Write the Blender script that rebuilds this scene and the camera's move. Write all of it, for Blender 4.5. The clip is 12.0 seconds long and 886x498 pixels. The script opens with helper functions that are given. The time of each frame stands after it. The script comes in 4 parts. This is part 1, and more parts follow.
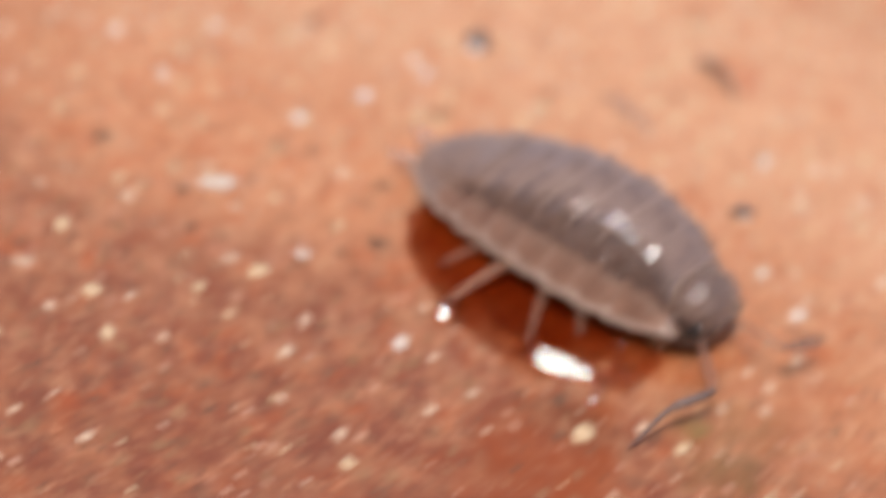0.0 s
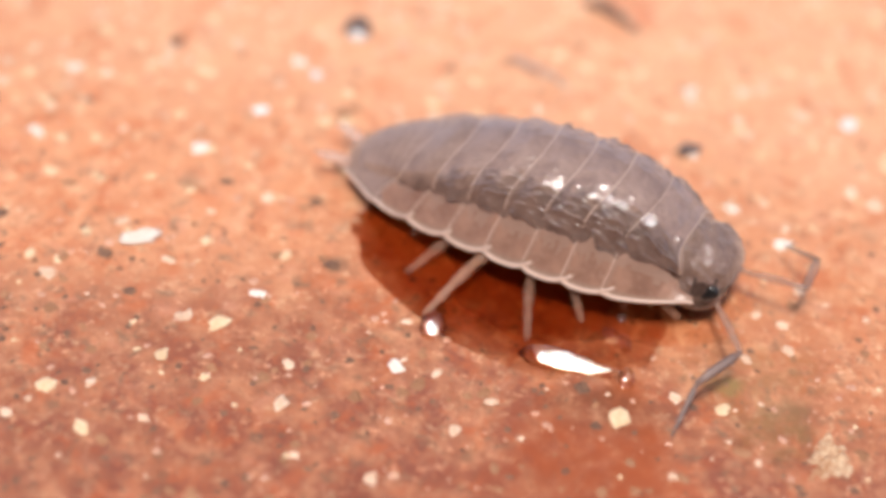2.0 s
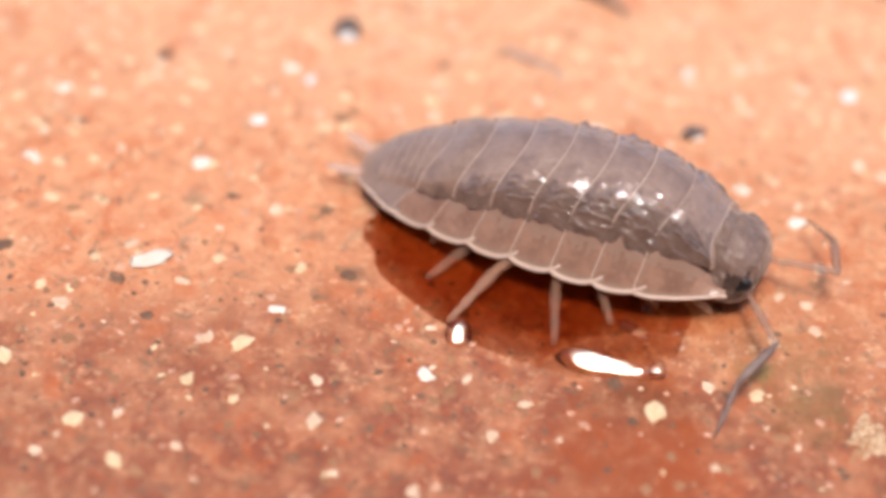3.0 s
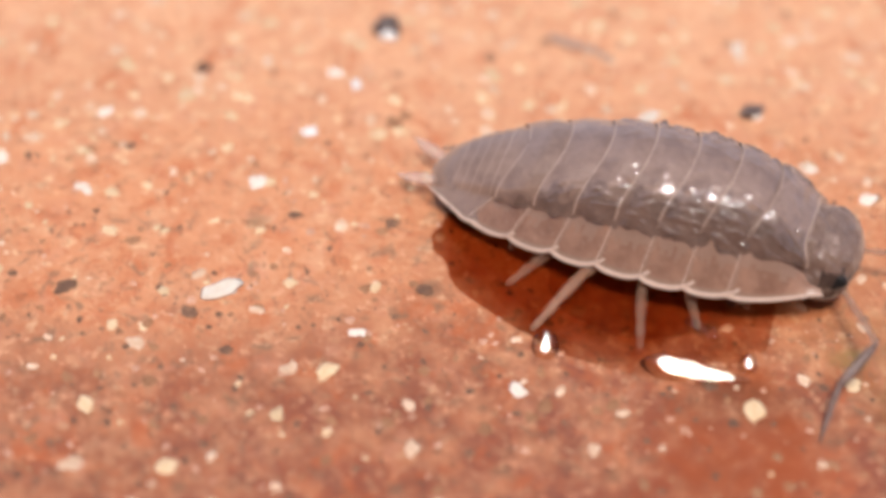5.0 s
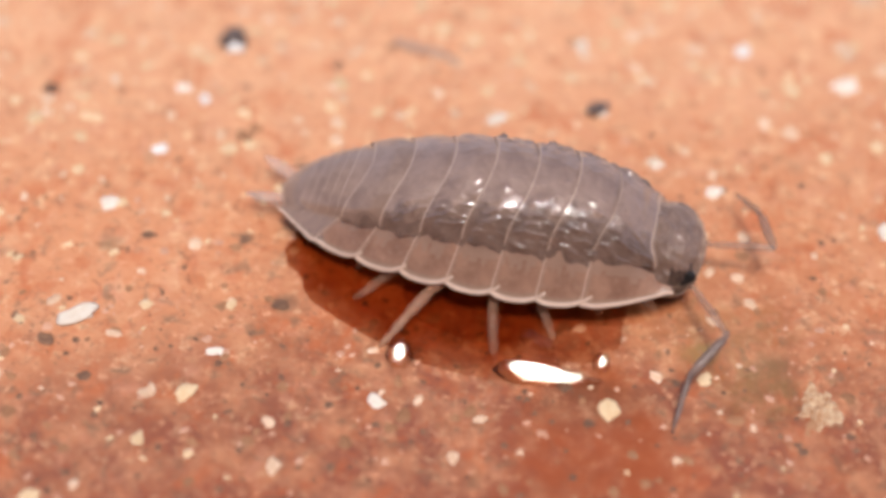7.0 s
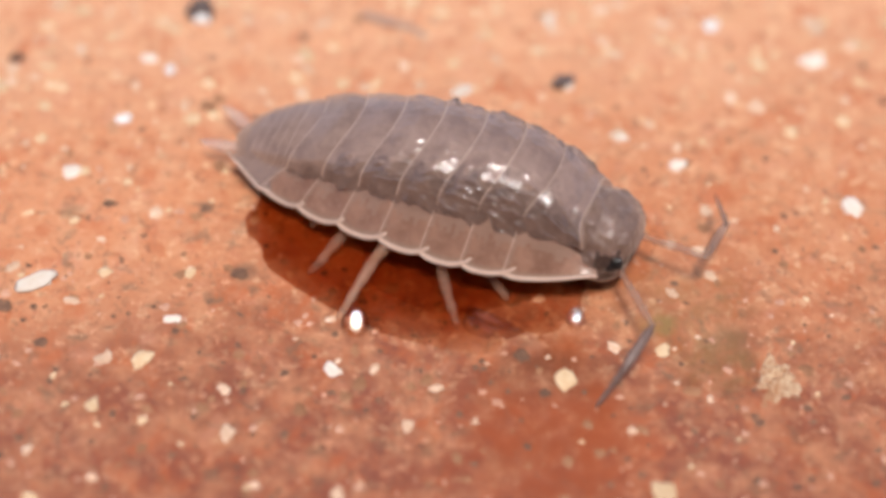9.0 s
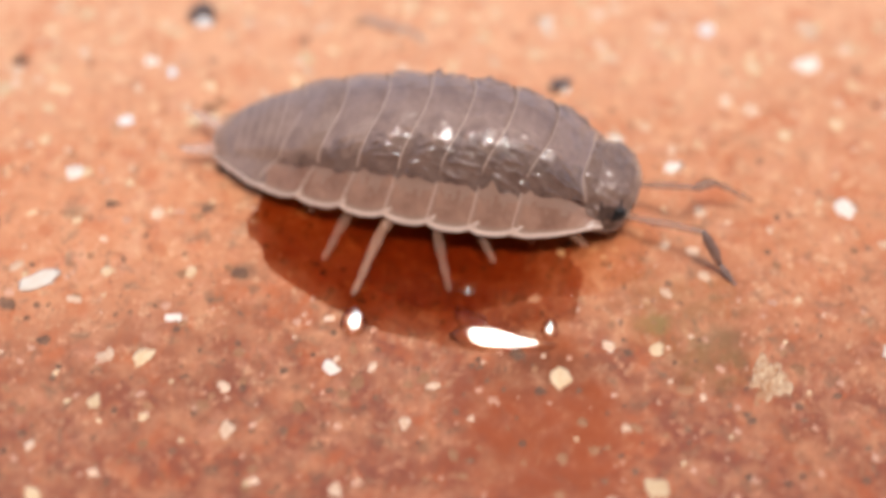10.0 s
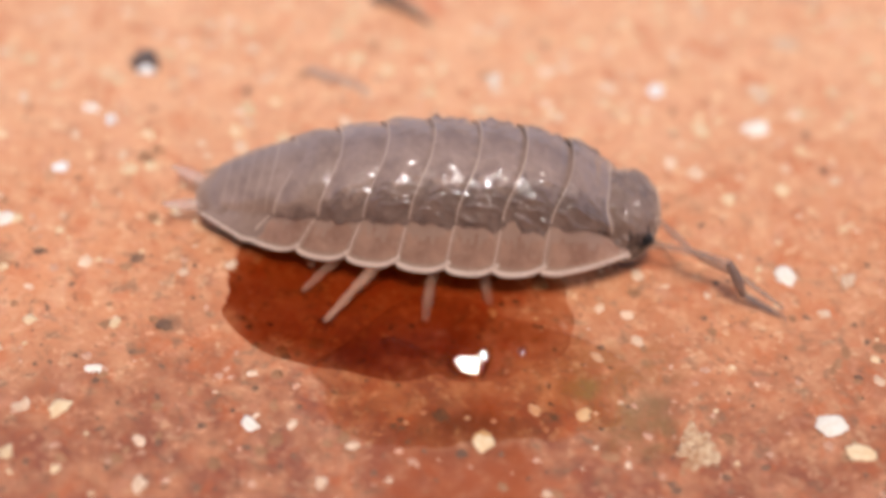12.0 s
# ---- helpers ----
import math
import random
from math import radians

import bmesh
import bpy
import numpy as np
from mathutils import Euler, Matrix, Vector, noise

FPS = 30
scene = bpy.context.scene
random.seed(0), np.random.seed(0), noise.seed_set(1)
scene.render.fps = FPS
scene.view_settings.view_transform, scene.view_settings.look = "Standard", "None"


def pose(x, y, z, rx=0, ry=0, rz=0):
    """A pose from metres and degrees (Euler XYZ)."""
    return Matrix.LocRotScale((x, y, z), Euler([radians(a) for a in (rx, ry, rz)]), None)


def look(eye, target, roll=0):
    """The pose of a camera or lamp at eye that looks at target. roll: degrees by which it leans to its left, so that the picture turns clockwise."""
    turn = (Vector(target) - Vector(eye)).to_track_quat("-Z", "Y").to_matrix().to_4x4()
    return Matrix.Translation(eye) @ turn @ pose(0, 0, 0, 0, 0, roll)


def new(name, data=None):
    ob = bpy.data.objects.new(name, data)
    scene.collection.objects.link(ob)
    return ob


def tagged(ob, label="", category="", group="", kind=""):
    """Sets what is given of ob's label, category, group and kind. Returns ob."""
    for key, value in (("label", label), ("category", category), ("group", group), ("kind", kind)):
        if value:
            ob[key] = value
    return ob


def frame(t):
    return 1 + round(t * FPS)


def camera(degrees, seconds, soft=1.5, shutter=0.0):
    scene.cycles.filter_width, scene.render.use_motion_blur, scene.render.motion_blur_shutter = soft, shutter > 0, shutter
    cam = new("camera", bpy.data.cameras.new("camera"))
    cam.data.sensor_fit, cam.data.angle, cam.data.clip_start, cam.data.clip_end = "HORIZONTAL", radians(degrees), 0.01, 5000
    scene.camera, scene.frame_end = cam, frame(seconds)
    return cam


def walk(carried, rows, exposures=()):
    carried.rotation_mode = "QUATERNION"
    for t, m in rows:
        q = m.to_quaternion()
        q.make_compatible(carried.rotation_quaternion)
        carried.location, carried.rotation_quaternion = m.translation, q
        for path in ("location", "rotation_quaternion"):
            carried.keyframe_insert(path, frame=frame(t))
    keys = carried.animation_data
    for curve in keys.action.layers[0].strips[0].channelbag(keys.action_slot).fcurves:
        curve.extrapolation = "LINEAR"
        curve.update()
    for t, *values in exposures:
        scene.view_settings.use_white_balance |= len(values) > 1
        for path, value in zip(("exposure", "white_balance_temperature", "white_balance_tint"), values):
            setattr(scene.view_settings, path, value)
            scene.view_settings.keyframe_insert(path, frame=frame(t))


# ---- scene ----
MM = 0.001


def mp(x, y, z, rx=0, ry=0, rz=0):
    """A pose from millimetres and degrees."""
    return pose(x * MM, y * MM, z * MM, rx, ry, rz)


def aim(x, y, z, yaw, pitch, roll):
    """A camera pose: eye in millimetres, yaw to the left of +y, pitch up, roll."""
    a, b = radians(yaw), radians(pitch)
    way = Vector((-math.sin(a) * math.cos(b), math.cos(a) * math.cos(b), math.sin(b)))
    eye = Vector((x, y, z)) * MM
    return look(eye, eye + way * 0.05, roll)


# ---- camera: handheld macro shot ----
cam = camera(24, 12.0, soft=4.2, shutter=0.8)
walk(cam, [
    (0, aim(12.00, -39.13, 39.49, 22.30, -44.33, 7.40)),
    (0.2, aim(9.21, -41.35, 38.39, 18.63, -43.90, 8.17)),
    (0.5, aim(8.35, -39.90, 38.72, 15.97, -44.15, 7.71)),
    (0.8, aim(5.11, -40.18, 36.92, 11.61, -44.12, 8.41)),
    (1, aim(5.14, -38.26, 37.71, 12.09, -44.39, 6.16)),
    (1.5, aim(3.24, -37.99, 36.95, 10.44, -44.26, 5.11)),
    (2, aim(3.04, -38.28, 36.38, 8.39, -44.17, 4.88)),
    (2.5, aim(1.59, -37.73, 36.99, 6.56, -44.58, 4.08)),
    (2.7, aim(1.00, -37.77, 36.40, 5.81, -44.65, 3.88)),
    (4.3, aim(-1.82, -35.79, 37.02, 2.86, -47.14, 2.13)),
    (4.5, aim(-2.33, -35.80, 36.81, 2.53, -47.10, 1.96)),
    (5, aim(-3.72, -35.30, 37.32, 1.49, -47.54, 1.78)),
    (5.5, aim(-4.29, -34.38, 37.71, 0.04, -47.84, 2.16)),
    (6, aim(-3.96, -34.37, 38.33, -1.28, -48.12, 1.70)),
    (6.5, aim(-3.20, -34.48, 38.25, -2.64, -48.44, 2.52)),
    (7, aim(-2.92, -34.64, 38.58, -3.19, -48.63, 2.57)),
    (9, aim(-1.51, -35.13, 38.09, -2.45, -48.68, 2.36)),
    (9.5, aim(-1.75, -36.08, 38.07, -2.59, -48.58, 2.69)),
    (10, aim(-1.32, -35.73, 38.52, -2.19, -48.49, 2.28)),
    (10.5, aim(-0.85, -34.31, 39.47, -1.85, -48.29, 1.95)),
    (11, aim(-1.26, -33.81, 39.23, -1.63, -47.40, 1.91)),
    (11.5, aim(0.02, -34.28, 38.36, -1.14, -47.35, 2.37)),
    (12, aim(1.10, -35.04, 38.01, -0.89, -47.07, 2.87)),
], exposures=[(0.0, 0.28), (0.5, 0.46), (1.5, 0.62), (2.5, 0.70), (4.5, 0.52), (5.5, 0.45), (7.0, 0.42), (9.0, 0.43), (9.5, 0.47), (10.0, 0.49), (10.5, 0.50), (11.0, 0.42), (12.0, 0.42)])
cam.data.dof.use_dof = True
cam.data.dof.focus_distance, cam.data.dof.aperture_fstop = 0.0493, 33

# ---- world and light ----
SUN_EL, SUN_AZ = (67, 176)  # elevation, and azimuth from +y towards +x, in degrees
world = bpy.data.worlds.new("sky")
scene.world = world
world.use_nodes = True
wn = world.node_tree.nodes
sky = wn.new("ShaderNodeTexSky")
sky.sky_type, sky.sun_disc = "NISHITA", False
sky.sun_elevation, sky.sun_rotation = radians(SUN_EL), radians(SUN_AZ)
sky.air_density, sky.dust_density, sky.ozone_density = 0.5, 1.6, 0.2
wn["Background"].inputs[1].default_value = 0.175
world.node_tree.links.new(sky.outputs[0], wn["Background"].inputs[0])
sun_data = bpy.data.lights.new("sun", "SUN")
sun_data.energy, sun_data.angle, sun_data.color = 2.35, radians(9.5), (1.0, 0.965, 0.905)
sun = new("sun", sun_data)
el, az = radians(SUN_EL), radians(SUN_AZ)
sun.matrix_world = look(Vector((math.sin(az) * math.cos(el), math.cos(az) * math.cos(el), math.sin(el))) * 0.5, (0, 0, 0))


# ---- materials ----
def shader(name):
    m = bpy.data.materials.new(name)
    m.use_nodes = True
    t = m.node_tree
    return m, t, t.nodes["Principled BSDF"]


def node(t, kind, **values):
    n = t.nodes.new(kind)
    for key, value in values.items():
        n.inputs[key.replace("_", " ")].default_value = value
    return n


def coords(t, per_mm=1.0, stretch=(1, 1, 1)):
    """Object coordinates in millimetres."""
    c, m = t.nodes.new("ShaderNodeTexCoord"), t.nodes.new("ShaderNodeMapping")
    k = 1000.0 * per_mm
    m.inputs["Scale"].default_value = (k * stretch[0], k * stretch[1], k * stretch[2])
    t.links.new(c.outputs["Object"], m.inputs["Vector"])
    return m.outputs["Vector"]


def noise_tex(t, vec, scale, detail=4.0, rough=0.6, distort=0.0):
    n = node(t, "ShaderNodeTexNoise", Scale=scale, Detail=detail, Roughness=rough, Distortion=distort)
    t.links.new(vec, n.inputs["Vector"])
    return n.outputs["Fac"]


def ramp(t, fac, *stops):
    r = t.nodes.new("ShaderNodeValToRGB")
    e = r.color_ramp.elements
    while len(e) < len(stops):
        e.new(0.5)
    for el_, (p, c) in zip(e, stops):
        el_.position = p
        el_.color = (*c, 1) if len(c) == 3 else c
    t.links.new(fac, r.inputs["Fac"])
    return r.outputs["Color"]


def grey(v):
    return (v, v, v)


def mix(t, fac, a, b, blend="MIX"):
    m = t.nodes.new("ShaderNodeMix")
    m.data_type, m.blend_type = "RGBA", blend
    for sock, v in ((m.inputs[0], fac), (m.inputs[6], a), (m.inputs[7], b)):
        if isinstance(v, (int, float)):
            sock.default_value = v
        elif isinstance(v, tuple):
            sock.default_value = (*v, 1) if len(v) == 3 else v
        else:
            t.links.new(v, sock)
    return m.outputs[2]


def math_node(t, op, a, b=0.0, clamp=False):
    m = t.nodes.new("ShaderNodeMath")
    m.operation, m.use_clamp = op, clamp
    for sock, v in zip(m.inputs, (a, b)):
        if isinstance(v, (int, float)):
            sock.default_value = v
        else:
            t.links.new(v, sock)
    return m.outputs[0]


def blot(t, vec, x, y, rx, ry, wobble, hard=0.45):
    """A soft patch round (x, y), with an uneven edge; 1 inside, 0 outside."""
    m = t.nodes.new("ShaderNodeMapping")
    m.inputs["Location"].default_value = (-x / rx, -y / ry, 0)
    m.inputs["Scale"].default_value = (1 / rx, 1 / ry, 0)
    t.links.new(vec, m.inputs["Vector"])
    d = t.nodes.new("ShaderNodeVectorMath")
    d.operation = "LENGTH"
    t.links.new(m.outputs["Vector"], d.inputs[0])
    r = math_node(t, "ADD", d.outputs["Value"], math_node(t, "MULTIPLY", math_node(t, "SUBTRACT", wobble, 0.5), 1.6))
    return ramp(t, r, (hard, grey(1)), (1.0, grey(0)))


def bump(t, height, dist_mm, strength=1.0, normal=None):
    b = node(t, "ShaderNodeBump", Strength=strength, Distance=dist_mm * MM)
    t.links.new(height, b.inputs["Height"])
    if normal is not None:
        t.links.new(normal, b.inputs["Normal"])
    return b.outputs["Normal"]


# Entries wider than 5 mm are broad tones, painted shade among them.
STAINS_AND_SHADE = ((-11.0, 10.5, 2.2, 0.7, (0.36, 0.22, 0.15), 0.6), (-11.0, -1.0, 7.5, 4.4, (0.68, 0.28, 0.13), 0.8), (5.0, 16.5, 9.0, 3.8, (0.50, 0.22, 0.11), 0.55), (11.8, 11.3, 1.6, 1.0, (0.24, 0.14, 0.11), 0.7), (2.75, -5.0, 0.7, 1.1, (0.34, 0.078, 0.014), 0.95), (3.35, -6.6, 0.85, 1.5, (0.36, 0.078, 0.014), 0.95), (5.05, -4.0, 0.6, 0.4, (0.24, 0.2, 0.06), 0.7), (6.5, -4.5, 0.9, 0.8, (0.24, 0.13, 0.07), 0.6), (-4.84, -2.46, 0.4, 0.35, (0.12, 0.07, 0.04), 0.7), (-9.2, -0.6, 0.4, 0.3, (0.26, 0.16, 0.08), 0.7), (4.0, -8.0, 7.0, 4.0, (0.28, 0.08, 0.036), 0.5), (0.0, -10.5, 15.0, 8.0, (0.26, 0.078, 0.042), 0.9), (2.2, -7.7, 2.7, 2.8, (0.34, 0.075, 0.017), 0.92), (2.3, -5.5, 1.7, 1.0, (0.20, 0.055, 0.016), 0.9), (5.6, -3.6, 2.0, 1.6, (0.30, 0.17, 0.06), 0.45), (6.2, -5.2, 1.4, 1.2, (0.20, 0.12, 0.03), 0.5), (1.0, 9.6, 0.9, 0.8, (0.5, 0.10, 0.03), 0.6))  # x, y, radii in mm, colour, strength


def terracotta():
    m, t, p = shader("wet_terracotta")
    v = coords(t)
    broad = noise_tex(t, v, 0.16, 4, 0.6)
    mid = noise_tex(t, v, 0.9, 5, 0.62)
    fine = noise_tex(t, v, 5.0, 4, 0.65)
    wob = noise_tex(t, v, 0.45, 5, 0.65)
    # dry dusty clay to damp red clay, with a ragged border; near-side shade painted in too
    sep = t.nodes.new("ShaderNodeSeparateXYZ")
    t.links.new(v, sep.inputs[0])
    slope = math_node(t, "MAXIMUM", math_node(t, "MINIMUM", math_node(t, "MULTIPLY", sep.outputs["Y"], 0.062), 0.7), -0.7)
    far = t.nodes.new("ShaderNodeVectorMath")  # further off the border between dry and damp clay wanders
    far.operation = "LENGTH"
    t.links.new(v, far.inputs[0])
    wander = math_node(t, "MULTIPLY", math_node(t, "MULTIPLY", far.outputs["Value"], 0.03), math_node(t, "SUBTRACT", noise_tex(t, v, 0.018, 3, 0.6), 0.5))
    reach = math_node(t, "ADD", math_node(t, "ADD", slope, wander), math_node(t, "MULTIPLY", math_node(t, "SUBTRACT", broad, 0.5), 0.5))
    base = ramp(t, math_node(t, "ADD", reach, 0.5), (0.12, (0.290, 0.092, 0.042)), (0.5, (0.540, 0.205, 0.089)), (0.9, (0.740, 0.383, 0.212)))
    # broad clay tones, near-side shade painted in with them, lie under the mottling
    for x, y, rx, ry, colour, amount in STAINS_AND_SHADE:
        if rx > 5:
            base = mix(t, math_node(t, "MULTIPLY", blot(t, v, x, y, rx, ry, wob), amount), base, colour)
    dry = ramp(t, math_node(t, "ADD", reach, 0.5), (0.15, grey(0.42)), (0.75, grey(1)))
    base = mix(t, ramp(t, mid, (0.42, grey(0)), (0.72, grey(0.8))), base, (0.620, 0.278, 0.138))
    base = mix(t, ramp(t, noise_tex(t, v, 1.25, 5, 0.7, 0.5), (0.54, grey(0)), (0.68, grey(0.6))), base, (0.60, 0.27, 0.16))
    base = mix(t, ramp(t, noise_tex(t, v, 0.8, 5, 0.7, 0.8), (0.52, grey(0)), (0.66, grey(0.75))), base, (0.50, 0.13, 0.042))
    base = mix(t, ramp(t, fine, (0.52, grey(0)), (0.72, grey(0.7))), base, (0.470, 0.126, 0.042))
    base = mix(t, math_node(t, "MULTIPLY", dry, ramp(t, noise_tex(t, v, 1.5, 4, 0.65), (0.52, grey(0)), (0.66, grey(0.75)))), base, (0.70, 0.36, 0.19))
    base = mix(t, math_node(t, "MULTIPLY", dry, ramp(t, noise_tex(t, v, 2.3, 4, 0.7), (0.57, grey(0)), (0.68, grey(0.9)))), base, (0.80, 0.52, 0.30))
    base = mix(t, ramp(t, noise_tex(t, v, 2.4, 4, 0.7, 0.4), (0.575, grey(0)), (0.69, grey(0.75))), base, (0.30, 0.11, 0.05))
    base = mix(t, ramp(t, noise_tex(t, v, 4.2, 3, 0.7, 0.3), (0.635, grey(0)), (0.72, grey(0.8))), base, (0.14, 0.075, 0.05))
    damp = ramp(t, math_node(t, "ADD", reach, 0.5), (0.3, grey(1)), (0.8, grey(0.25)))
    base = mix(t, math_node(t, "MULTIPLY", damp, ramp(t, noise_tex(t, v, 1.9, 4, 0.7, 0.6), (0.55, grey(0)), (0.66, grey(0.7)))), base, (0.22, 0.125, 0.07))
    base = mix(t, math_node(t, "MULTIPLY", damp, ramp(t, noise_tex(t, v, 3.1, 4, 0.7, 0.3), (0.58, grey(0)), (0.68, grey(0.8)))), base, (0.72, 0.36, 0.20))
    patch = noise_tex(t, v, 1.7, 5, 0.72, 0.5)
    # damp rust-red clay and a dull green algal film near the water
    for x, y, rx, ry, colour, amount in STAINS_AND_SHADE:
        if rx > 5:
            continue
        f = math_node(t, "MULTIPLY", math_node(t, "MULTIPLY", blot(t, v, x, y, rx, ry, wob), amount), ramp(t, patch, (0.36, grey(0.5 * amount ** 2)), (0.58, grey(1))))
        base = mix(t, f, base, colour)
    # near-side shade put into the colour of the wet clay, beyond a wandering line
    near_shade = math_node(t, "ADD", math_node(t, "SUBTRACT", math_node(t, "MULTIPLY", sep.outputs["Y"], -0.10), math_node(t, "MULTIPLY", math_node(t, "MAXIMUM", math_node(t, "SUBTRACT", -6.0, sep.outputs["X"]), 0.0), 0.06)), math_node(t, "MULTIPLY", math_node(t, "SUBTRACT", noise_tex(t, v, 0.2, 5, 0.65), 0.5), 1.1))
    base = mix(t, ramp(t, near_shade, (0.12, grey(0)), (1.0, grey(1))), base, mix(t, 1.0, base, (0.82, 0.71, 0.65), "MULTIPLY"))
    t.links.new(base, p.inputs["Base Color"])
    rough = ramp(t, noise_tex(t, v, 0.7, 4, 0.6), (0.3, grey(0.6)), (0.7, grey(0.85)))
    t.links.new(rough, p.inputs["Roughness"])
    p.inputs["IOR"].default_value = 1.4
    n = bump(t, mid, 0.14, 0.5)
    n = bump(t, fine, 0.05, 0.55, n)
    n = bump(t, noise_tex(t, v, 16, 3, 0.6), 0.015, 0.5, n)
    t.links.new(n, p.inputs["Normal"])
    p.inputs["Coat Weight"].default_value = 0.3
    p.inputs["Coat Roughness"].default_value = 0.28
    t.links.new(bump(t, wob, 0.10, 0.2), p.inputs["Coat Normal"])
    return m


def mineral(name, a, b, rough=0.5, coat=0.1):
    """Grit: two tones, varied from grain to grain."""
    m, t, p = shader(name)
    v = coords(t)
    f = noise_tex(t, v, 6.0, 4, 0.65)
    info = t.nodes.new("ShaderNodeObjectInfo")
    geo = t.nodes.new("ShaderNodeNewGeometry")
    r = math_node(t, "FRACT", math_node(t, "ADD", info.outputs["Random"], geo.outputs["Random Per Island"]))
    col = mix(t, ramp(t, f, (0.35, grey(0)), (0.65, grey(1))), a, b)
    col = mix(t, r, col, mix(t, 0.6, col, tuple(0.65 * c for c in a), "MIX"))
    t.links.new(col, p.inputs["Base Color"])
    p.inputs["Roughness"].default_value = rough
    p.inputs["Coat Weight"].default_value = coat
    p.inputs["Coat Roughness"].default_value = 0.12
    t.links.new(bump(t, f, 0.03, 0.6), p.inputs["Normal"])
    return m


def cuticle(name, a, b, pale, rough_lo, rough_hi, grain, sub=0.0, dots=0.0, alpha=1.0, thin=0.0, coat=None):
    """Wet crustacean shell: mottled, finely granular and glossy."""
    m, t, p = shader(name)
    v = coords(t)
    f = noise_tex(t, v, 1.6, 5, 0.65)
    g = noise_tex(t, v, 9.0, 3, 0.6)
    col = mix(t, ramp(t, f, (0.35, grey(0)), (0.68, grey(1))), a, b)
    col = mix(t, ramp(t, g, (0.55, grey(0)), (0.8, grey(0.5))), col, pale)
    t.links.new(col, p.inputs["Base Color"])
    t.links.new(ramp(t, noise_tex(t, v, 2.2, 3, 0.6), (0.35, grey(rough_lo)), (0.68, grey(rough_hi))), p.inputs["Roughness"])
    p.inputs["IOR"].default_value = 1.5
    vor = node(t, "ShaderNodeTexVoronoi", Scale=5.5, Randomness=1.0)
    t.links.new(v, vor.inputs["Vector"])
    knobs = ramp(t, vor.outputs["Distance"], (0.05, grey(1)), (0.55, grey(0)))
    n = bump(t, g, 0.02, 0.5 * grain)
    if dots:
        n = bump(t, noise_tex(t, v, 5.5, 3, 0.6), 0.06, dots, n)
        n = bump(t, knobs, 0.04, 0.4 * dots, n)
    t.links.new(n, p.inputs["Normal"])
    p.inputs["Coat Weight"].default_value = coat if coat is not None else (1.0 if dots else 0.12)
    p.inputs["Coat Roughness"].default_value = 0.04 if dots else 0.2
    p.inputs["Coat IOR"].default_value = 1.6 if dots else 1.5
    p.inputs["Specular IOR Level"].default_value = 0.15 if dots else 0.5
    t.links.new(n, p.inputs["Coat Normal"])
    if dots:
        p.inputs["Sheen Weight"].default_value = 0.5
        p.inputs["Sheen Roughness"].default_value = 0.4
        p.inputs["Sheen Tint"].default_value = (0.95, 0.76, 0.64, 1)
    if sub:
        p.inputs["Subsurface Weight"].default_value = sub
        p.inputs["Subsurface Radius"].default_value = (0.0008, 0.0004, 0.0003)
        p.inputs["Subsurface Scale"].default_value = 0.4
    out = p.outputs[0]
    if thin:  # light passes through the thin shell
        tl, mx = t.nodes.new("ShaderNodeBsdfTranslucent"), t.nodes.new("ShaderNodeMixShader")
        t.links.new(col, tl.inputs["Color"])
        mx.inputs[0].default_value = thin
        t.links.new(p.outputs[0], mx.inputs[1])
        t.links.new(tl.outputs[0], mx.inputs[2])
        out = mx.outputs[0]
    if alpha < 1:  # glassy where it is thinnest
        tr, mx = t.nodes.new("ShaderNodeBsdfTransparent"), t.nodes.new("ShaderNodeMixShader")
        mx.inputs[0].default_value = alpha
        t.links.new(tr.outputs[0], mx.inputs[1])
        t.links.new(out, mx.inputs[2])
        out = mx.outputs[0]
    t.links.new(out, t.nodes["Material Output"].inputs["Surface"])
    return m


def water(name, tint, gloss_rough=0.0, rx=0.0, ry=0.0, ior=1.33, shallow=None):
    """Clear water: it passes light through and mirrors by Fresnel; the tint fades from the middle to the edge."""
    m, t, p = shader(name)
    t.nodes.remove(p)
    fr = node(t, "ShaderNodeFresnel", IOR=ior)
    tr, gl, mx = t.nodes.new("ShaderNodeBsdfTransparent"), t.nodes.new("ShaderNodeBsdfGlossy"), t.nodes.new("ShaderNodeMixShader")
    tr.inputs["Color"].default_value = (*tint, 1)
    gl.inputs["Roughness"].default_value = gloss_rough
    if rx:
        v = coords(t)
        tint_mask = blot(t, v, -0.35 if shallow else 0, 0, rx, ry, math_node(t, "ADD", math_node(t, "MULTIPLY", noise_tex(t, v, 0.5, 3, 0.6), 0.45), 0.12), 0.48)
        full_tint = tint
        if shallow:  # a lighter tint towards one end, in patches
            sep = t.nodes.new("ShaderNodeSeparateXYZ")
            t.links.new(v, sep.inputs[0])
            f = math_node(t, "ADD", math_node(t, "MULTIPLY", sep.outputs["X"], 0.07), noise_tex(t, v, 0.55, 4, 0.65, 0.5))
            full_tint = mix(t, ramp(t, f, (0.46, grey(0)), (0.70, grey(1))), tint, shallow)
        t.links.new(mix(t, tint_mask, (0.97, 0.94, 0.92), full_tint), tr.inputs["Color"])
    n = bump(t, noise_tex(t, coords(t), 0.8, 2, 0.5), 0.02, 0.2)
    t.links.new(n, gl.inputs["Normal"])
    t.links.new(fr.outputs[0], mx.inputs[0])
    t.links.new(tr.outputs[0], mx.inputs[1])
    t.links.new(gl.outputs[0], mx.inputs[2])
    t.links.new(mx.outputs[0], t.nodes["Material Output"].inputs["Surface"])
    return m


